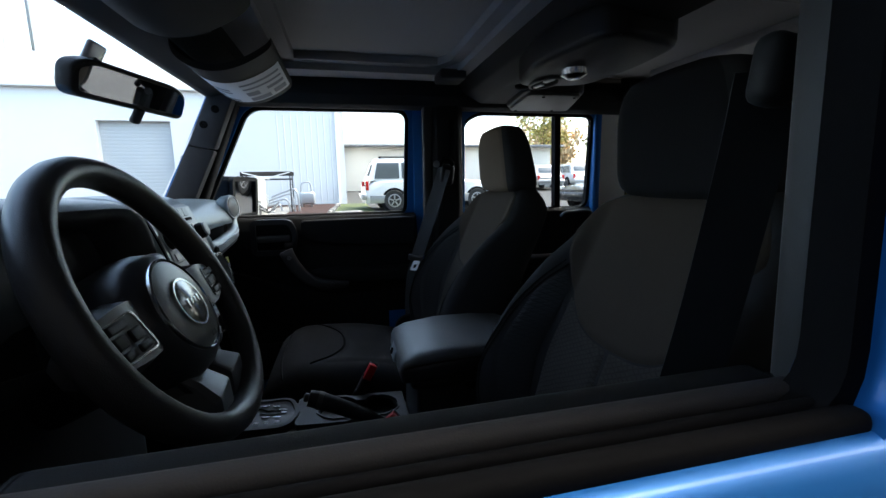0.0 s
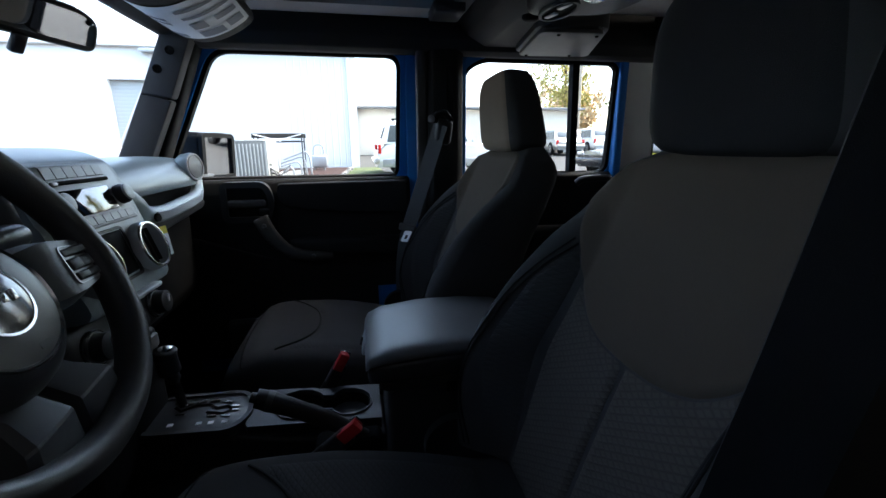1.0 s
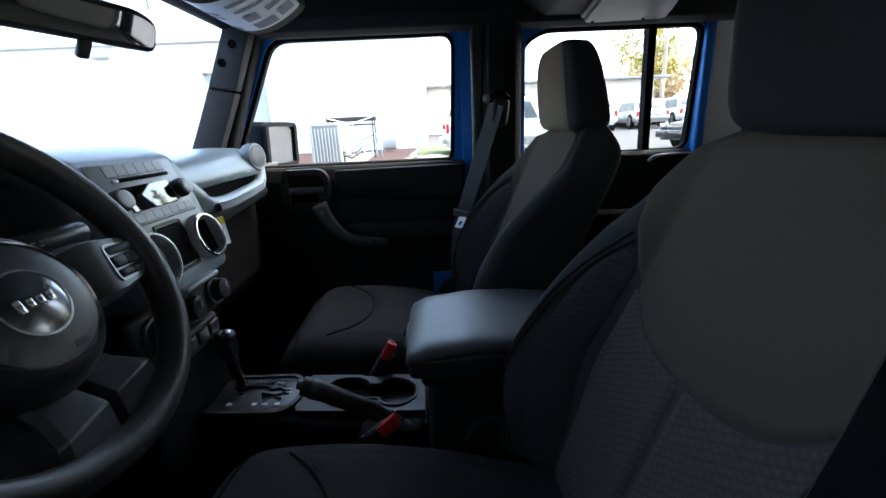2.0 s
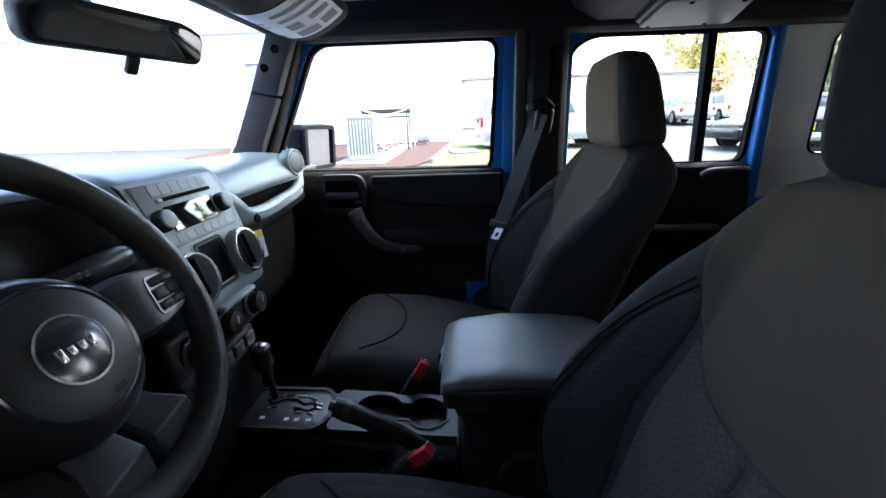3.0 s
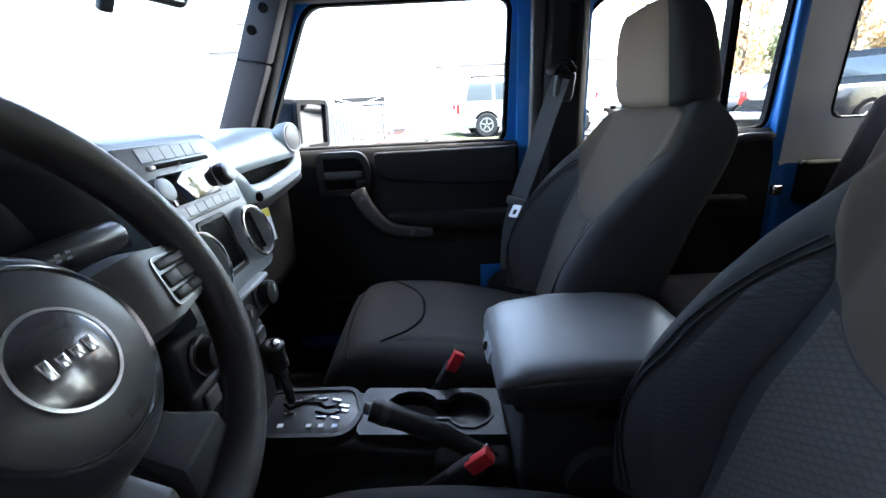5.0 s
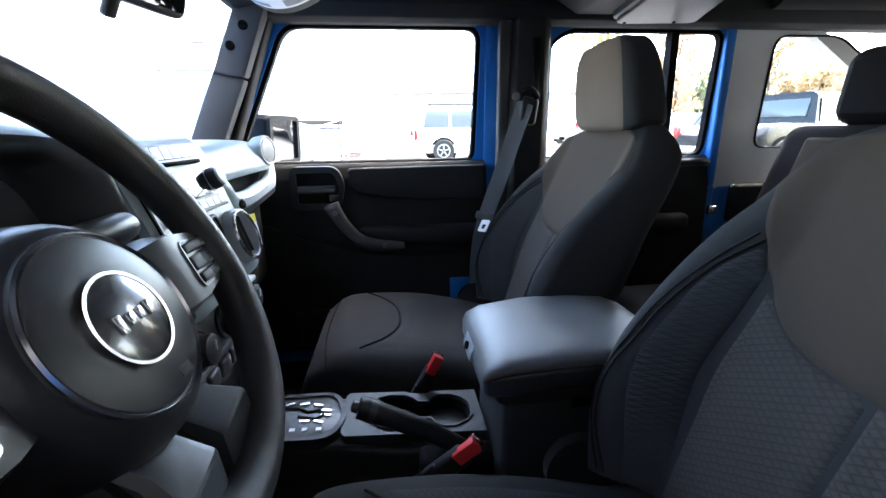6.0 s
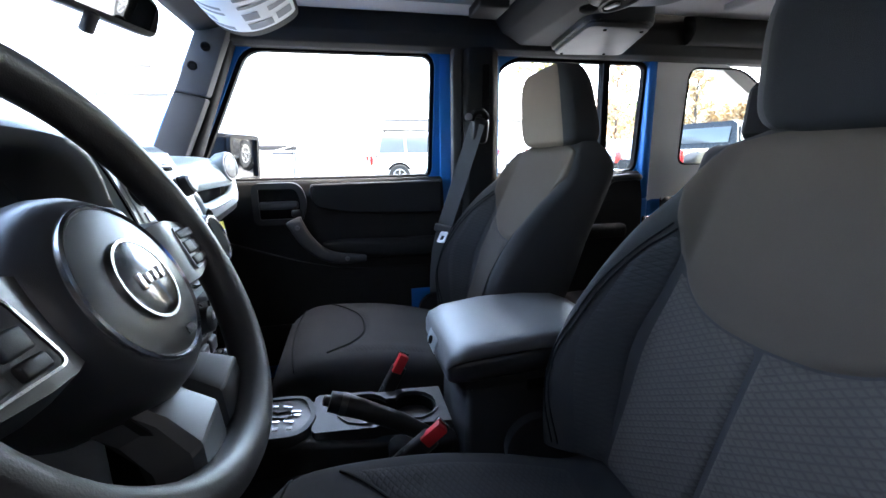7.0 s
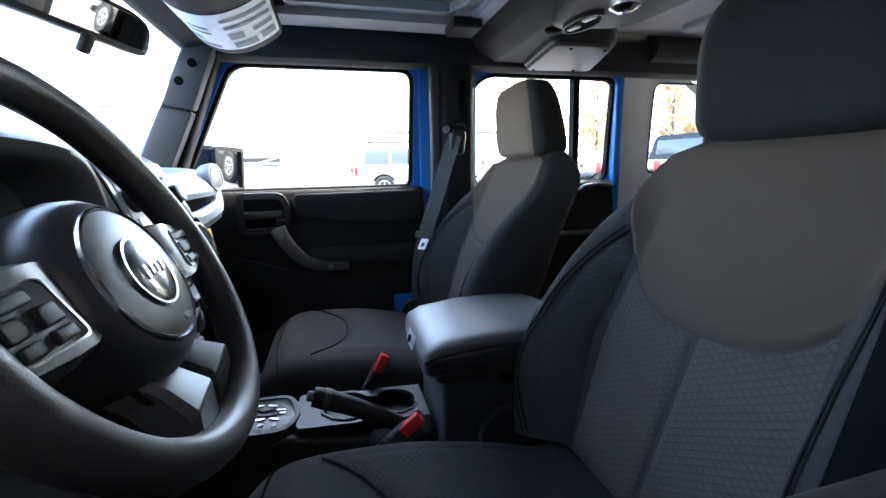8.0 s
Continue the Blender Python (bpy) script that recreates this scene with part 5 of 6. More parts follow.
part("guide_cover", cube((0.034, 0.026, 0.055), (0.374, -0.600, 1.428), 0.011, 4, (0, 8, 0)), M_BLACK, bd, "black guide cover")
w2 = arc_path([(0.378, -0.594, 1.43), (0.392, -0.570, 1.36), (0.378, -0.556, 1.22), (0.348, -0.550, 1.08), (0.320, -0.545, 0.95), (0.305, -0.56, 0.84), (0.29, -0.61, 0.70), (0.28, -0.64, 0.63)])
# Same webbing as the passenger's, in the shade-toned colour
part("webbing", ribbon(w2, 0.050, 0.0022, (0.8, -0.6, 0.05)), M_BELTSHADE, bd, "grey webbing darkened for shade")
part("tongue_head", cube((0.058, 0.014, 0.026), (0.335, -0.553, 1.02), 0.006, 3, (0, 12, -37)), M_BLACK, bd)
part("tongue", cube((0.024, 0.003, 0.03), (0.326, -0.558, 0.995), 0.001, 1, (0, 12, -37)), M_CHROME, bd, "steel tongue")


def buckle(at, lean):
    b = thing("belt_buckle", "black seat belt buckle with red release button", "buckle", at, "belt buckles")
    m = Euler([radians(a) for a in lean]).to_matrix().to_4x4()
    for name, bm, mat, lab in (("buckle_body", cube((0.030, 0.020, 0.075), (0.004, 0.003, -0.040), 0.006, 3), M_BLACK, "black buckle case"),
                               ("release_button", cube((0.021, 0.0135, 0.040), (0.0, -0.002, 0.002), 0.0025, 2), M_RED, "red release button"),
                               ("buckle_slot", cube((0.024, 0.004, 0.012), (0.002, 0.0085, 0.018), 0.0015), M_CHROME, ""),
                               ("buckle_strap", cube((0.028, 0.010, 0.20), (0.0, 0, -0.15), 0.004), M_BLACK, "")):
        bm.transform(m)
        part(name, bm, mat, b, lab)
    return b


buckle((0.081, 0.137, 0.876), (0, 30, 8))
buckle((0.104, -0.100, 0.876), (0, 48, -10))

# ---- mirrors and visors ----
rv = thing("rear_view_mirror", "black interior rear-view mirror on the windscreen", "mirror")
MR = Matrix.Translation((-0.318, 0.033, 1.518)) @ Euler((0, radians(15), radians(-15))).to_matrix().to_4x4()
sh = rounded([(-0.132, -0.030), (0.132, -0.030), (0.136, 0.020), (0.10, 0.034), (-0.10, 0.034), (-0.136, 0.020)], 0.018)
b = prism(sh, -0.028, 0.004, "x", 0.007, 3)
b.transform(MR)
hous = part("mirror_housing", b, M_BLACK, rv, "black mirror housing")
b = prism(grown(sh, -0.009), 0.0035, 0.006, "x")
b.transform(MR)
part("mirror_glass", b, M_MIRROR, hous, "mirror glass")
b = cube((0.012, 0.018, 0.030), (0.006, 0.0, -0.040), 0.004, turn=(0, 18, 0))
b.transform(MR)
part("dip_tab", b, M_BLACK, rv)
part("mirror_arm", tube([(-0.338, 0.033, 1.522), (-0.362, 0.033, 1.55), (-0.385, 0.033, 1.572)], 0.011, 12), M_BLACK, rv)
part("mirror_foot", cube((0.012, 0.05, 0.06), (-0.383, 0.033, 1.575), 0.005, turn=(0, 28, 0)), M_SATIN, rv)


def visor(s, label):
    v = thing("sun_visor", "black sun visor" + (" with a white warning label" if label else " folded up"), "sun visor")
    arc = [(-0.278, 1.622), (-0.272, 1.606), (-0.25, 1.588), (-0.215, 1.578), (-0.175, 1.582), (-0.135, 1.598), (-0.10, 1.620), (-0.088, 1.634)]
    arc = [(p.x, p.z) for p in arc_path([(x, 0, z) for x, z in arc], 4)]
    topside = [(x, z + 0.014) for x, z in reversed(arc)]
    part("visor_flap", prism(arc + topside, s * 0.10, s * 0.465, "y"), M_TRIM, v, "black visor flap", sharp=0.9)
    part("visor_pivot", tube([(-0.27, s * 0.465, 1.63), (-0.28, s * 0.55, 1.645)], 0.008, 10), M_BLACK, v)
    if label:
        t = bmesh.new()
        a = arc[3:-1]
        rows = [[t.verts.new((x, s * y, z - 0.0015)) for x, z in a] for y in (0.20, 0.425)]
        for i in range(len(a) - 1):
            t.faces.new((rows[0][i], rows[0][i + 1], rows[1][i + 1], rows[1][i]))
        lab = part("visor_label", t, M_PAPER, v, "white paper warning label with grey print", sharp=1.2)
        for i0, i1, y0, y1 in ((3, 9, 0.385, 0.41), (3, 6, 0.34, 0.375), (3, 9, 0.30, 0.315), (3, 9, 0.27, 0.285), (12, 17, 0.37, 0.41), (12, 15, 0.31, 0.35), (18, 22, 0.36, 0.40), (17, 22, 0.31, 0.335), (12, 22, 0.27, 0.285), (12, 22, 0.23, 0.245)):
            t = bmesh.new()
            seg = a[i0:i1 + 1]
            rows = [[t.verts.new((x, s * y, z - 0.0028)) for x, z in seg] for y in (y0, y1)]
            for i in range(len(seg) - 1):
                t.faces.new((rows[0][i], rows[0][i + 1], rows[1][i + 1], rows[1][i]))
            part("print_bar", t, M_INK, lab)
    return v


visor(1, True)
visor(-1, False)


def door_mirror(s):
    d = thing("door_mirror", "black door mirror beside the front window", "mirror")
    m = Matrix.Translation((-0.335, s * 0.875, 1.305)) @ Euler((0, radians(4), radians(-s * 20))).to_matrix().to_4x4()
    out = rounded([(-0.082, -0.076), (0.082, -0.076), (0.082, 0.076), (-0.082, 0.076)], 0.022)
    b = prism(out, -0.075, 0.0, "x", 0.012, 3)
    b.transform(m)
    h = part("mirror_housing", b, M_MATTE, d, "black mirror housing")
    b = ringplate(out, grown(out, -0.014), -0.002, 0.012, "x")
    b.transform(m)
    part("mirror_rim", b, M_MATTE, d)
    b = prism(grown(out, -0.0135), 0.001, 0.003, "x")
    b.transform(m)
    part("mirror_glass", b, M_MIRROR, h, "mirror glass")
    part("mirror_arm", cube((0.05, 0.14, 0.05), (-0.365, s * 0.80, 1.225), 0.015), M_BLACK, d)
    return d


door_mirror(1)
door_mirror(-1)


# ---- outside ----
def ground_z(y):
    return 0.035 * max(0.0, min(y, 60) - 1.0)


t = bmesh.new()
xs = [-400, -150, -60, -30, -15, -8, -4, -2, 0, 2, 4, 8, 15, 30, 60, 150, 400]
ys = [-400, -100, -30, -10, -3, 1, 4, 8, 12, 16, 22, 30, 45, 60, 120, 400]
gv = [[t.verts.new((x, y, ground_z(y))) for x in xs] for y in ys]
for a, b in zip(gv, gv[1:]):
    for i in range(len(xs) - 1):
        t.faces.new((a[i], a[i + 1], b[i + 1], b[i]))
solo("ground", t, M_ASPHALT, "grey asphalt yard and car park", "ground", "structure")


def sheet(name, poly, lift, mat, label, category):
    """A low slab that follows the slope of the ground."""
    return solo(name, prism(poly, -0.05, lift, "z", fn=lambda c: Vector((c.x, c.y, c.z + ground_z(c.y)))), mat, label, category, "structure")


sheet("mulch_bed", rounded([(-9.0, 9.6), (-1.1, 9.6), (0.05, 13.0), (0.05, 16.7), (-9.0, 16.7)], 0.5), 0.04, M_MULCH, "red-brown mulch bed along the wall", "ground")
sheet("lawn", rounded([(-0.8, 8.6), (4.4, 8.6), (4.4, 12.4), (1.0, 12.6), (0.9, 16.4), (-0.1, 16.4), (-0.45, 11.4)], 0.3), 0.05, M_GRASS, "patchy green lawn strip", "ground")

sheet("walkway", [(-3.2, 10.3), (-1.85, 10.2), (-1.7, 15.2), (-2.1, 15.6), (-3.2, 13.2)], 0.06, M_CONCRETE, "pale concrete strip under the air conditioner", "pavement")
edging = thing("edging_stones", "row of rough pale stones edging the lawn", "stones", (-0.35, 13.2, ground_z(13.2)))
for i in range(15):
    f = i / 14
    y = 10.4 + 5.2 * f
    part("stone", cube((0.15 + 0.03 * math.sin(5 * i), 0.28, 0.16 + 0.03 * math.cos(3 * i)), (-0.60 + 0.42 * f + 0.35, y - 13.2, ground_z(y) - ground_z(13.2) + 0.06), 0.05, 2, (3 * math.sin(i), 2, 8 * math.sin(2 * i))), M_CONCRETE, edging)
slab = thing("stepping_slab", "flat grey stepping slab in the lawn", "stone slab", (0.2, 12.4, ground_z(12.4)))
part("slab", cube((0.85, 0.8, 0.08), (0, 0, 0.075), 0.03, 3, (2, 0, 12)), M_CONCRETE, slab)

# Unseen wall, added to keep light off the driver's side
solo("light_blocking_wall", cube((30.5, 0.3, 7.0), (9.75, -1.85, 3.5), 0.02), M_FENCE, "unseen plain dark board wall, added to block light", "wall", "structure")

WY = 16.9
wall = thing("white_building", "long white painted building with grey roller door", "building", (0, WY, 0))


def onwall(bm):
    bm.transform(Matrix.Translation((0, -WY, 0)))
    return bm


def wall_piece(x0, x1, z0, z1):
    return cube((x1 - x0, 0.3, z1 - z0), ((x0 + x1) / 2, WY + 0.15, (z0 + z1) / 2), 0)


DX0, DX1, DZ = -8.43, -6.05, 3.76
bm = wall_piece(-60, DX0, -0.2, 4.84)
bm = join(bm, wall_piece(DX1, 0.15, -0.2, 4.84))
bm = join(bm, wall_piece(DX0, DX1, DZ, 4.84))
part("wall", onwall(bm), M_WALL, wall, "white painted wall")
part("wall", onwall(cube((0.3, 20, 5.0), (0.0, WY + 10.3, 2.3))), M_WALL, wall)
part("roller_door", onwall(cube((DX1 - DX0, 0.06, DZ), (0.5 * (DX0 + DX1), WY + 0.24, DZ / 2), 0)), M_GREYDOOR, wall, "grey roller door")
for i in range(26):
    part("door_slat", onwall(cube((DX1 - DX0, 0.02, 0.125), (0.5 * (DX0 + DX1), WY + 0.205, 0.55 + 0.128 * i), 0.005)), M_GREYDOOR, wall)
part("coping", onwall(cube((60.5, 0.6, 0.14), (-30, WY + 0.1, 4.90), 0.02)), M_WALL, wall, "white wall coping")
part("parapet", onwall(cube((60, 0.25, 1.3), (-30.2, WY + 0.7, 5.5), 0.01)), M_WALL, wall)
part("upper_wall", onwall(cube((41, 0.3, 5.0), (-31.6, WY + 4.4, 7.3), 0)), M_WALL, wall)
for i in range(8):
    wn = part("upper_window", onwall(cube((2.5, 0.06, 2.05), (-13.5 - 3.8 * i, WY + 4.2, 8.05), 0.01)), M_CARGLASS, wall)
    for k in range(5):
        part("curtain_fold", onwall(cube((0.46, 0.03, 2.0), (-14.45 - 3.8 * i + 0.475 * k, WY + 4.15, 8.05), 0.01)), M_WALL, wn)
part("flat_roof", onwall(cube((60, 20, 0.12), (-30.1, WY + 10.3, 4.78), 0)), M_ROOF, wall)
for i in range(10):
    part("cladding_rib", onwall(cube((0.04, 0.02, 4.4), (-2.35 + 0.25 * i, WY - 0.004, 2.6), 0.008)), M_WALL, wall)
part("wall_lamp", onwall(cube((0.6, 0.2, 0.2), (-12.0, WY - 0.1, 4.5), 0.03)), M_GALV, wall, "grey wall lamp")
part("down_pipe", onwall(tube([(-0.15, WY - 0.07, 4.8), (-0.15, WY - 0.07, 0.4)], 0.05, 10)), M_WALL, wall)
part("coping_lamp", onwall(cube((0.7, 0.4, 0.12), (-6.8, WY - 0.1, 4.7), 0.02)), M_GALV, wall)


def condenser(at, w, d, h):
    a = thing("air_conditioner", "ivory outdoor air-conditioning unit with louvred sides", "air conditioner", at)
    part("cabinet", cube((w, d, h), (0, 0, h / 2 + 0.08), 0.02), M_VENTDARK, a)
    for x in (-1, 1):
        for y in (-1, 1):
            part("corner_post", cube((0.06, 0.06, h), (x * (w / 2 - 0.02), y * (d / 2 - 0.02), h / 2 + 0.08), 0.01), M_ACWHITE, a)
    part("base_rail", cube((w + 0.02, d + 0.02, 0.08), (0, 0, 0.12), 0.01), M_ACWHITE, a)
    part("pad", cube((w + 0.15, d + 0.15, 0.10), (0, 0, 0.03), 0.015), M_CONCRETE, a)
    n = 9
    for i in range(n):
        part("louvre", cube((0.035, 0.02, h * 0.86), (-w / 2 + w * (i + 0.5) / n, -d / 2 - 0.008, h / 2 + 0.08), 0.006), M_ACWHITE, a)
    part("side_panel", cube((0.012, d - 0.10, h * 0.92), (w / 2 + 0.002, 0, h / 2 + 0.09), 0.004), M_ACWHITE, a)
    part("service_opening", cube((0.02, 0.34, 0.42), (w / 2 + 0.002, -d / 2 + 0.27, 0.36), 0.006), M_PLATEDARK, a, "dark service opening")
    for i in range(4):
        y0 = -d / 2 + 0.16 + 0.08 * i
        part("hose", tube(arc_path([(w / 2, y0, 0.50 - 0.06 * i), (w / 2 + 0.10 + 0.03 * i, y0 + 0.05, 0.40 - 0.05 * i), (w / 2 + 0.14 + 0.04 * i, y0 + 0.3, 0.26 + 0.03 * i), (w / 2 + 0.16 + 0.05 * i, d / 2 + 0.2, 0.20 + 0.09 * i)]), 0.022, 8), (M_GALV, M_PLATEDARK)[i % 2], a, "insulated pipe")
    part("fan_guard", lathe([(w * 0.36, 0), (w * 0.36, 0.04), (w * 0.30, 0.05), (0.03, 0.06)], (0, 0, h + 0.08), (0, 0, 1), 24), M_VENTDARK, a)
    part("cap", cube((w + 0.02, d + 0.02, 0.03), (0, 0, h + 0.085), 0.01), M_ACWHITE, a)
    return a


condenser((-2.55, 11.5, ground_z(11.5) + 0.02), 0.78, 1.30, 1.06)
rack = thing("pipe_rack", "grey steel pipe rack beside the wall", "rack", (-2.36, 14.0, ground_z(14.0) - 0.08))
for x in (-0.72, 0.72):
    for y in (-0.3, 0.3):
        part("post", tube([(x, y, -0.05), (x, y, 1.42)], 0.022, 8), M_PLATEDARK, rack)
for y in (-0.3, 0.3):
    part("rail", cube((1.56, 0.05, 0.13), (0.0, y, 1.36), 0.01), M_FENCE, rack)
    part("rail", tube([(-0.72, y, 1.18), (0.72, y, 1.18)], 0.025, 8), M_PLATEDARK, rack)
for i, (x, z) in enumerate(((0.0, 0.3), (0.25, 0.45), (0.4, 0.6), (0.55, 0.75))):
    part("pipe", tube(arc_path([(x - 0.5, 0.1, z - 0.15), (x - 0.1, 0, z), (x + 0.3, -0.1, z + 0.05), (x + 0.4, -0.1, 0.02)]), 0.03, 8), M_GALV, rack)
part("brace", tube([(-0.72, -0.34, 1.40), (0.1, -0.34, 1.18)], 0.02, 6), M_WALL, rack)
part("brace", tube([(0.72, -0.34, 1.40), (-0.1, -0.34, 1.18)], 0.02, 6), M_WALL, rack)
part("valve_box", cube((0.22, 0.2, 0.35), (-0.15, -0.1, 0.5), 0.02), M_GALV, rack)
gas = thing("pipe_stub", "grey gas meter with upright pipe stubs", "meter", (-1.3, 15.7, ground_z(15.7)))
part("meter", cube((0.55, 0.3, 0.45), (0, 0, 0.35), 0.06), M_GALV, gas)
part("stub", tube(arc_path([(-0.2, 0, -0.05), (-0.2, 0, 0.8), (0, 0, 0.95), (0.15, 0, 0.8), (0.15, 0, -0.05)]), 0.03, 8), M_GALV, gas)


def wheel(parent, x, y, r, s):
    w = part("wheel", lathe([(r * 0.6, -0.10), (r * 0.93, -0.11), (r, -0.07), (r, 0.07), (r * 0.93, 0.11), (r * 0.6, 0.10)], (x, y, r), (0, s, 0), 28), M_TYRE, parent)
    part("rim", lathe([(r * 0.62, 0.03), (r * 0.62, 0.10), (r * 0.52, 0.105), (r * 0.42, 0.06), (r * 0.2, 0.07), (r * 0.15, 0.095)], (x, y, r), (0, s, 0), 24), M_ALLOY, w)
    for k in range(5):
        a = 2 * math.pi * k / 5
        part("rim_spoke", cube((r * 0.12, 0.02, r * 0.5), (x + math.sin(a) * r * 0.33, y + s * 0.095, r + math.cos(a) * r * 0.33), 0.005, turn=(0, math.degrees(a), 0)), M_ALLOY, w)


def vehicle(name, label, at, heading, L, W, H, body, low=None, cab=(0.1, 0.62), belt=0.58, tail=0.0, r=0.36, bed=False, rack=False, plate=False):
    """A parked car: nose towards +x in its own space; cab gives the cabin's start and end along the length from the tail."""
    c = thing(name, label, "car", at, "parked cars")
    c.matrix_world = Matrix.Translation(at) @ Euler((0, 0, radians(heading))).to_matrix().to_4x4()
    zb = H * belt

    # lower body as a loft of sections along its length
    secs = []
    n = 15
    for i in range(n):
        f = i / (n - 1)
        x = -L / 2 + L * f
        e = 1 - abs(2 * f - 1) ** 8
        top = zb * (1.0 if bed or f < 0.62 else 1.0 - 0.10 * smooth01(f, 0.62, 1.0))
        top = 0.30 + (top - 0.30) * (0.72 + 0.28 * e ** 0.4)
        hw = W / 2 * (0.86 + 0.14 * max(0, e) ** 0.5)
        b = 0.28
        secs.append([Vector((x, y * hw, z)) for y, z in ((-0.9, b), (-1, b + 0.12), (-1.0, b + (top - b) * 0.55), (-0.97, top - 0.06), (-0.90, top), (0.90, top), (0.97, top - 0.06), (1.0, b + (top - b) * 0.55), (1, b + 0.12), (0.9, b))])
    part("body", loft(secs), body, c, sharp=0.7)
    x0, x1 = -L / 2 + L * cab[0], -L / 2 + L * cab[1]
    rake = (H - zb) * 0.75
    lean = (H - zb) * (0.34 if rack else 0.18 if bed else 0.6)
    hw = W / 2
    roof = loft([[Vector((x, y, z)) for x, y in ((a, -w), (a, w), (b, w), (b, -w))] for a, b, w, z in
                 ((x0, x1, hw * 0.93, zb - 0.02), (x0 + lean * 0.9, x1 - rake * 0.9, hw * 0.82, H - 0.10), (x0 + lean * 1.0, x1 - rake, hw * 0.78, H - 0.045), (x0 + lean * 1.2, x1 - rake * 1.1, hw * 0.68, H))])
    part("cabin", roof, body, c, sharp=0.9)
    # windows sunk in the cabin's sides
    for s in (1, -1):
        nwin = 3 if L > 4.5 and not bed else 2
        a0, a1 = x0 + lean * 0.55 + 0.06, x1 - rake * 0.50 - 0.06
        for k in range(nwin):
            p, q = a0 + (a1 - a0) * k / nwin + 0.04, a0 + (a1 - a0) * (k + 1) / nwin - 0.04
            z0, z1 = zb + 0.04, H - 0.14
            sk = rake * 0.36 if k == nwin - 1 else 0
            sk0 = -lean * 0.4 if k == 0 else 0
            y0, y1 = s * hw * 0.925, s * hw * 0.845
            t = bmesh.new()
            vs = [t.verts.new(v) for v in ((p + sk0 * 0.2, y0, z0), (q + sk * 0.35, y0, z0), (q - sk, y1, z1), (p - sk0, y1, z1))]
            t.faces.new(vs)
            ext = bmesh.ops.extrude_face_region(t, geom=list(t.faces))
            for v in ext["geom"]:
                if isinstance(v, bmesh.types.BMVert):
                    v.co.y += s * 0.012
            part("side_window", t, M_CARGLASS, c)
        for x in (-L / 2 + L * 0.2, -L / 2 + L * 0.82):
            part("wheel_arch", lathe([(r * 1.18, -0.02), (r * 1.18, 0.012), (r * 1.02, 0.015)], (x, s * (hw - 0.002), r), (0, s, 0), 28), M_RUBBER, c)
            wheel(c, x, s * (hw - 0.07), r, s)
        part("tail_lamp", cube((0.10, 0.16, 0.30), (-L / 2 + 0.06, s * (hw - 0.12), zb - 0.18), 0.02), M_TAIL, c, "red tail lamp")
        part("head_lamp", cube((0.10, 0.30, 0.14), (L / 2 - 0.06, s * (hw - 0.22), zb * 0.80), 0.03), M_ALLOY, c)
        if low:
            part("lower_cladding", cube((L * 0.94, 0.04, 0.26), (0, s * (hw + 0.005), 0.42), 0.015), low, c)
        part("mirror", cube((0.10, 0.16, 0.12), (x1 - rake * 0.3, s * (hw + 0.08), zb + 0.08), 0.03), body, c)
        part("door_line", cube((0.012, 0.012, zb * 0.5), (x0 + (x1 - x0) * 0.45, s * (hw - 0.002), zb * 0.7), 0), M_RUBBER, c)
        part("door_handle", cube((0.16, 0.03, 0.03), (x0 + (x1 - x0) * 0.55, s * (hw + 0.003), zb - 0.12), 0.01), body, c)
    part("rear_window", cube((0.02, W * 0.70, (H - zb) * 0.58), (x0 + lean * 0.42, 0, (zb + H) / 2), 0.01, turn=(0, math.degrees(math.atan2(lean, H - zb)), 0)), M_CARGLASS, c)
    part("windscreen", cube((0.02, W * 0.74, (H - zb) * 1.1), (x1 - rake * 0.5, 0, (zb + H) / 2 - 0.02), 0.01, turn=(0, -math.degrees(math.atan2(rake, H - zb)), 0)), M_CARGLASS, c)
    part("bumper", cube((0.16, W * 0.96, 0.20), (-L / 2 - 0.03, 0, 0.50), 0.05, 3), low or body, c)
    part("bumper", cube((0.16, W * 0.96, 0.22), (L / 2 + 0.02, 0, 0.46), 0.05, 3), low or body, c)
    if bed:
        part("chrome_bumper", cube((0.18, W * 0.98, 0.16), (-L / 2 - 0.10, 0, 0.58), 0.03, 3), M_CHROME, c, "chrome rear bumper")
    if plate:
        part("number_plate", cube((0.02, 0.30, 0.15), (-L / 2 - 0.03, 0.0, 0.78), 0.004), M_PLATE, c, "yellow plate")
    if rack:
        for s in (1, -1):
            part("roof_bar", tube([(x0 + 0.4, s * hw * 0.62, H + 0.06), (x1 - rake - 0.1, s * hw * 0.62, H + 0.06)], 0.02, 8), M_RUBBER, c)
            for x in (x0 + 0.45, x1 - rake - 0.2):
                part("bar_foot", cube((0.06, 0.03, 0.08), (x, s * hw * 0.62, H + 0.025), 0.005), M_RUBBER, c)
    return c


vehicle("parked_suv", "white and silver sport utility car parked on asphalt", (3.05, 14.05, ground_z(13.3)), 2, 4.7, 1.78, 1.74, M_WHITECAR, M_SILVER, (0.02, 0.70), 0.60, r=0.36, rack=True)
vehicle("parked_sedan", "black saloon car parked in the yard", (9.8, 12.1, ground_z(12.1)), 182, 4.6, 1.8, 1.42, M_DARKCAR, None, (0.12, 0.72), 0.62, r=0.34)
vehicle("parked_pickup", "dark pickup truck with chrome bumper", (9.95, 9.3, ground_z(9.3)), 15, 5.6, 1.95, 1.85, M_DARKCAR, None, (0.40, 0.74), 0.62, r=0.4, bed=True, plate=True)
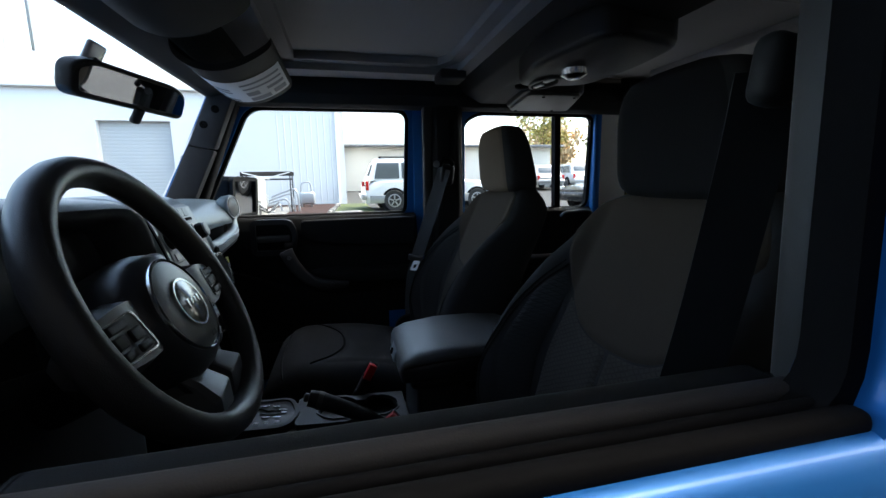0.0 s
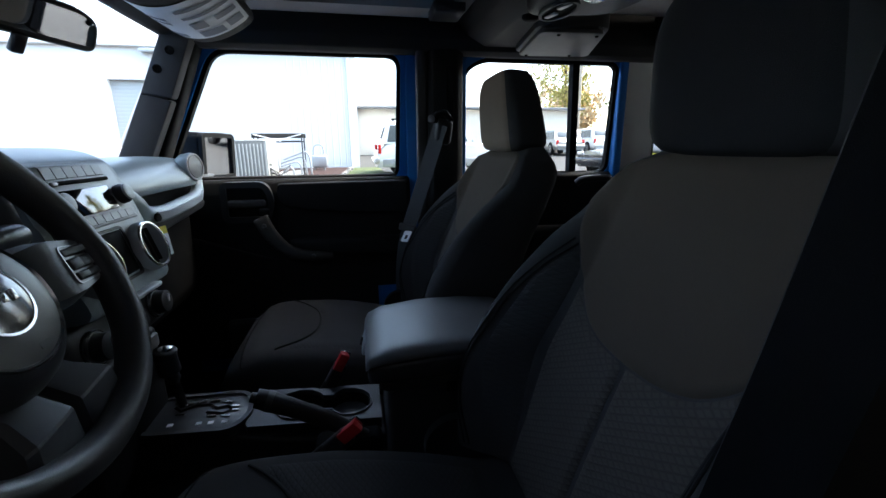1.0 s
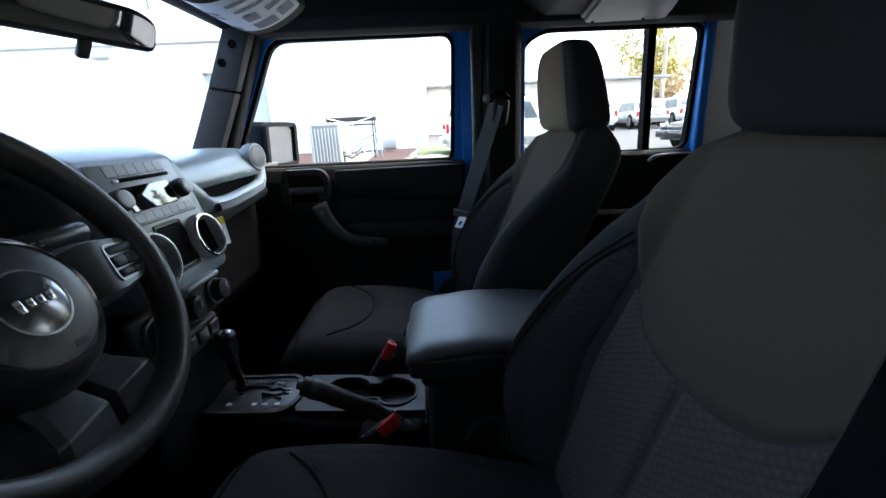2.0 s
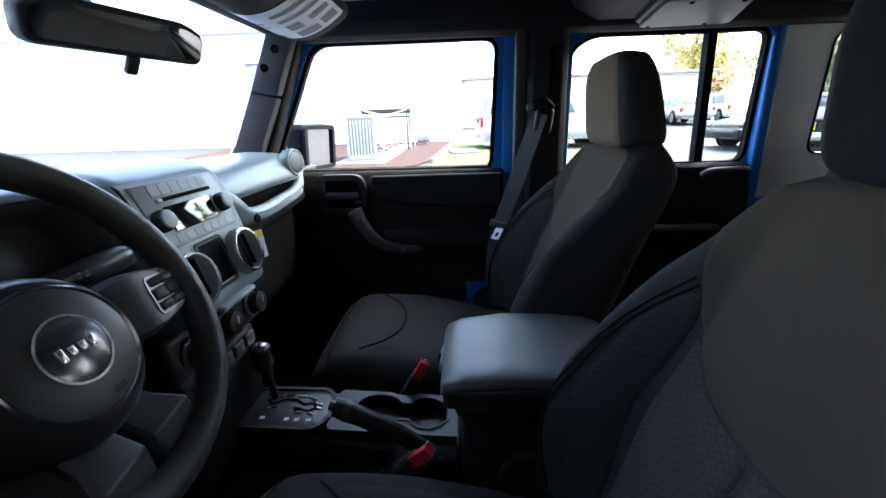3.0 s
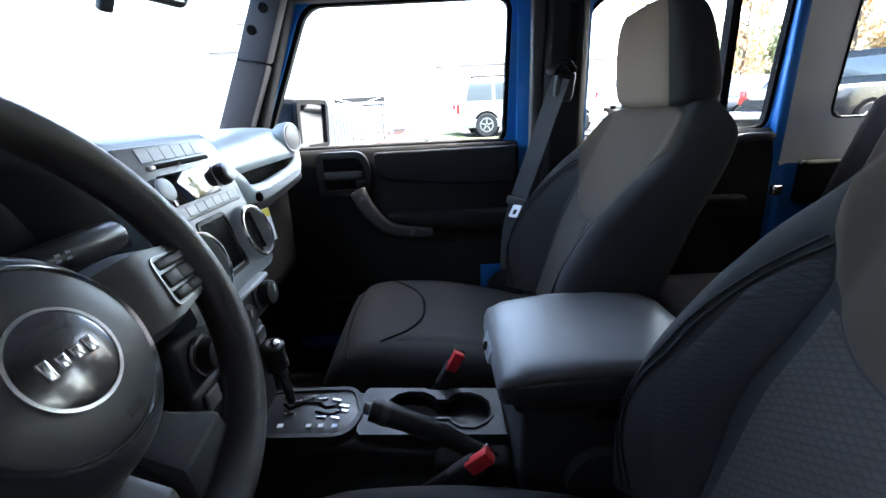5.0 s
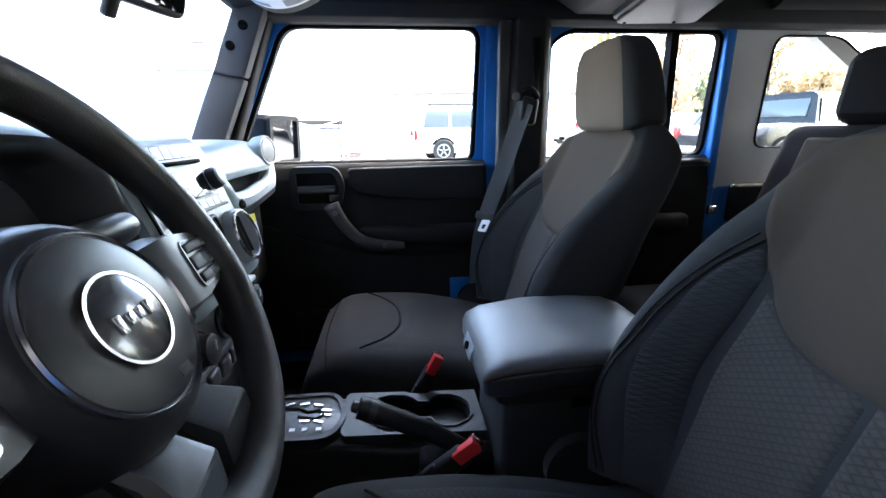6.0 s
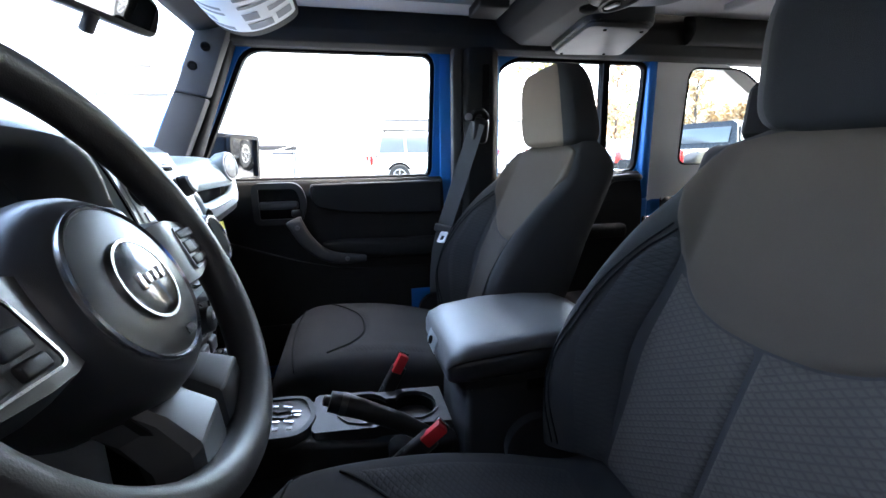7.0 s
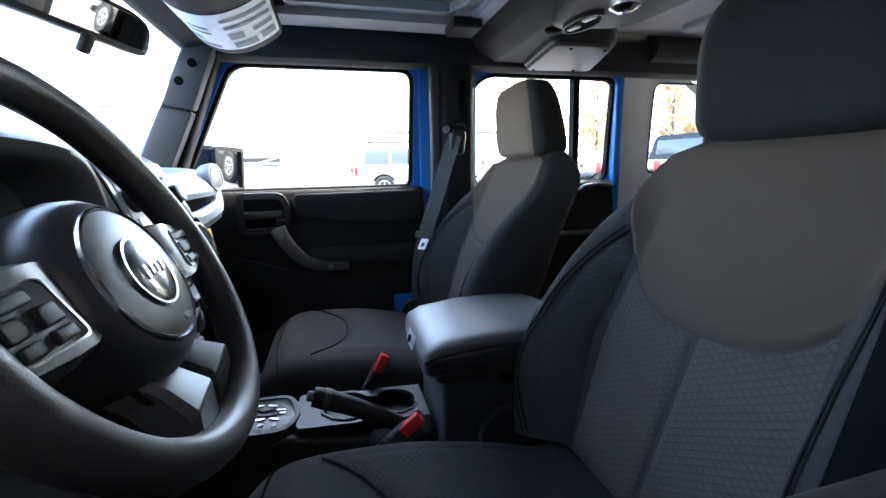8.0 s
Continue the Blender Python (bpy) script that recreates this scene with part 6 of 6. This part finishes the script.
vehicle("parked_pickup", "steel blue pickup truck", (19.0, 15.5, ground_z(15.5)), 15, 5.4, 1.9, 1.8, M_STEELBLUE, None, (0.40, 0.74), 0.62, r=0.39, bed=True)
for i, (x, y, h, m, lab, H) in enumerate(((9.5, 24, 80, M_WHITECAR, "white", 1.7), (12.6, 25, 85, M_SILVER, "silver", 1.5), (15.6, 26, 85, M_WHITECAR, "white", 1.6), (19.0, 27, 80, M_DARKCAR, "black", 1.5), (22.5, 26, 80, M_STEELBLUE, "steel blue", 1.5), (26, 24, 75, M_WHITECAR, "white", 1.75), (29.5, 20, 70, M_SILVER, "silver", 1.5), (31, 15, 60, M_WHITECAR, "white", 1.7))):
    vehicle("parked_car", f"{lab} car parked in a far row", (x, y, ground_z(y)), h, 4.5, 1.8, H, m, None, (0.08, 0.72), 0.6, r=0.34)

shop = thing("low_building", "beige low building with dark flat eaves", "building", (6, 27, ground_z(27)))
part("wall", cube((16, 6, 2.9), (0.5, 3, 1.35), 0.02), M_BEIGE, shop)
part("roof_edge", cube((17.4, 7.4, 0.14), (0.5, 3, 2.85), 0.03), M_ROOF, shop)

def tree(name, label, at, height, spread, mat, seed, narrow=1.0, n=2600, size=0.16, trunk=0.16, base=0.18):
    rnd = random.Random(seed)
    tr = thing(name, label, "tree", at, "trees")
    tb = tube(arc_path([(0, 0, -0.2), (0.05, 0.03, height * 0.3), (-0.05, 0.02, height * 0.6), (0, 0, height * 0.92)]), [trunk * (1 - 0.9 * i / 24) for i in range(25)], 9)
    limbs = []
    for k in range(26):
        z = height * (base + (0.95 - base) * (k + rnd.random()) / 26)
        f = (z / height - base) / (1 - base)
        reach = spread * (1.1 * math.sin(math.pi * min(1, 0.18 + 0.82 * f)) ** 0.7 + 0.05) * rnd.uniform(0.65, 1.1) * (1 if narrow == 1 else narrow)
        a = rnd.uniform(0, 2 * math.pi)
        tip = Vector((math.cos(a) * reach, math.sin(a) * reach, z + reach * rnd.uniform(0.25, 0.8)))
        mid = Vector((math.cos(a) * reach * 0.5, math.sin(a) * reach * 0.5, z + reach * 0.15))
        limbs.append((Vector((0, 0, z * 0.96)), mid, tip))
        tb = tube([(0, 0, z * 0.96), mid, tip], [trunk * 0.35, trunk * 0.2, trunk * 0.06], 5, bm=tb)
    part("trunk", tb, M_BARK, tr, "grey-brown trunk and limbs")
    verts, faces = [], []
    for i in range(n):
        a, m, b = limbs[rnd.randrange(len(limbs))]
        f = rnd.random() ** 0.55
        p = (m.lerp(b, f) if rnd.random() < 0.75 else a.lerp(m, 0.4 + 0.6 * f))
        p = p + Vector((rnd.gauss(0, 1), rnd.gauss(0, 1), rnd.gauss(0, 0.8))) * spread * 0.16
        e = Euler((rnd.uniform(0, 6.3), rnd.uniform(0, 6.3), rnd.uniform(0, 6.3))).to_matrix()
        s = size * rnd.uniform(0.6, 1.4)
        k = len(verts)
        for q in ((-s, 0, 0), (0, -s * 0.55, s * 0.12), (s, 0, 0), (0, s * 0.55, s * 0.12)):
            verts.append(p + e @ Vector(q))
        faces.append((k, k + 1, k + 2, k + 3))
    me = bpy.data.meshes.new("crown")
    me.from_pydata([tuple(v) for v in verts], [], faces)
    me.materials.append(mat)
    cr = new("crown", me)
    cr.parent = tr
    tagged(cr, mat.name.replace("_", " "))
    return tr


tree("autumn_tree", "tall yellow-green tree beside the car park", (17.5, 34, ground_z(34)), 13, 2.6, M_LEAFG, 3, n=5200, size=0.15)
tree("autumn_tree", "narrow rust-red tree behind parked cars", (22.5, 32, ground_z(32)), 9.0, 1.5, M_LEAFR, 5, n=3600, size=0.13, base=0.1)
tree("autumn_tree", "narrow orange tree behind parked cars", (24.8, 26.0, ground_z(26.0)), 8.0, 0.85, M_LEAFO, 8, n=3600, size=0.11, base=0.1)
for i, (x, y, h) in enumerate(((26, 50, 6), (34, 46, 5), (42, 38, 4.5), (50, 27, 4), (54, 14, 4), (56, 36, 4.5))):
    tree("far_tree", "hazy green tree in the distance", (x, y, ground_z(y)), h, 3.4, M_LEAFD if i % 2 else M_LEAFO, 20 + i, n=2600, size=0.3)
pole = thing("utility_pole", "weathered wooden utility pole", "pole", (17.2, 31.0, ground_z(31)))
part("pole", tube([(0, 0, -0.2), (0, 0, 8.5)], [0.16, 0.12], 12), M_POLE, pole)
part("crossarm", cube((2.0, 0.12, 0.12), (0, 0, 7.9), 0.01), M_POLE, pole)
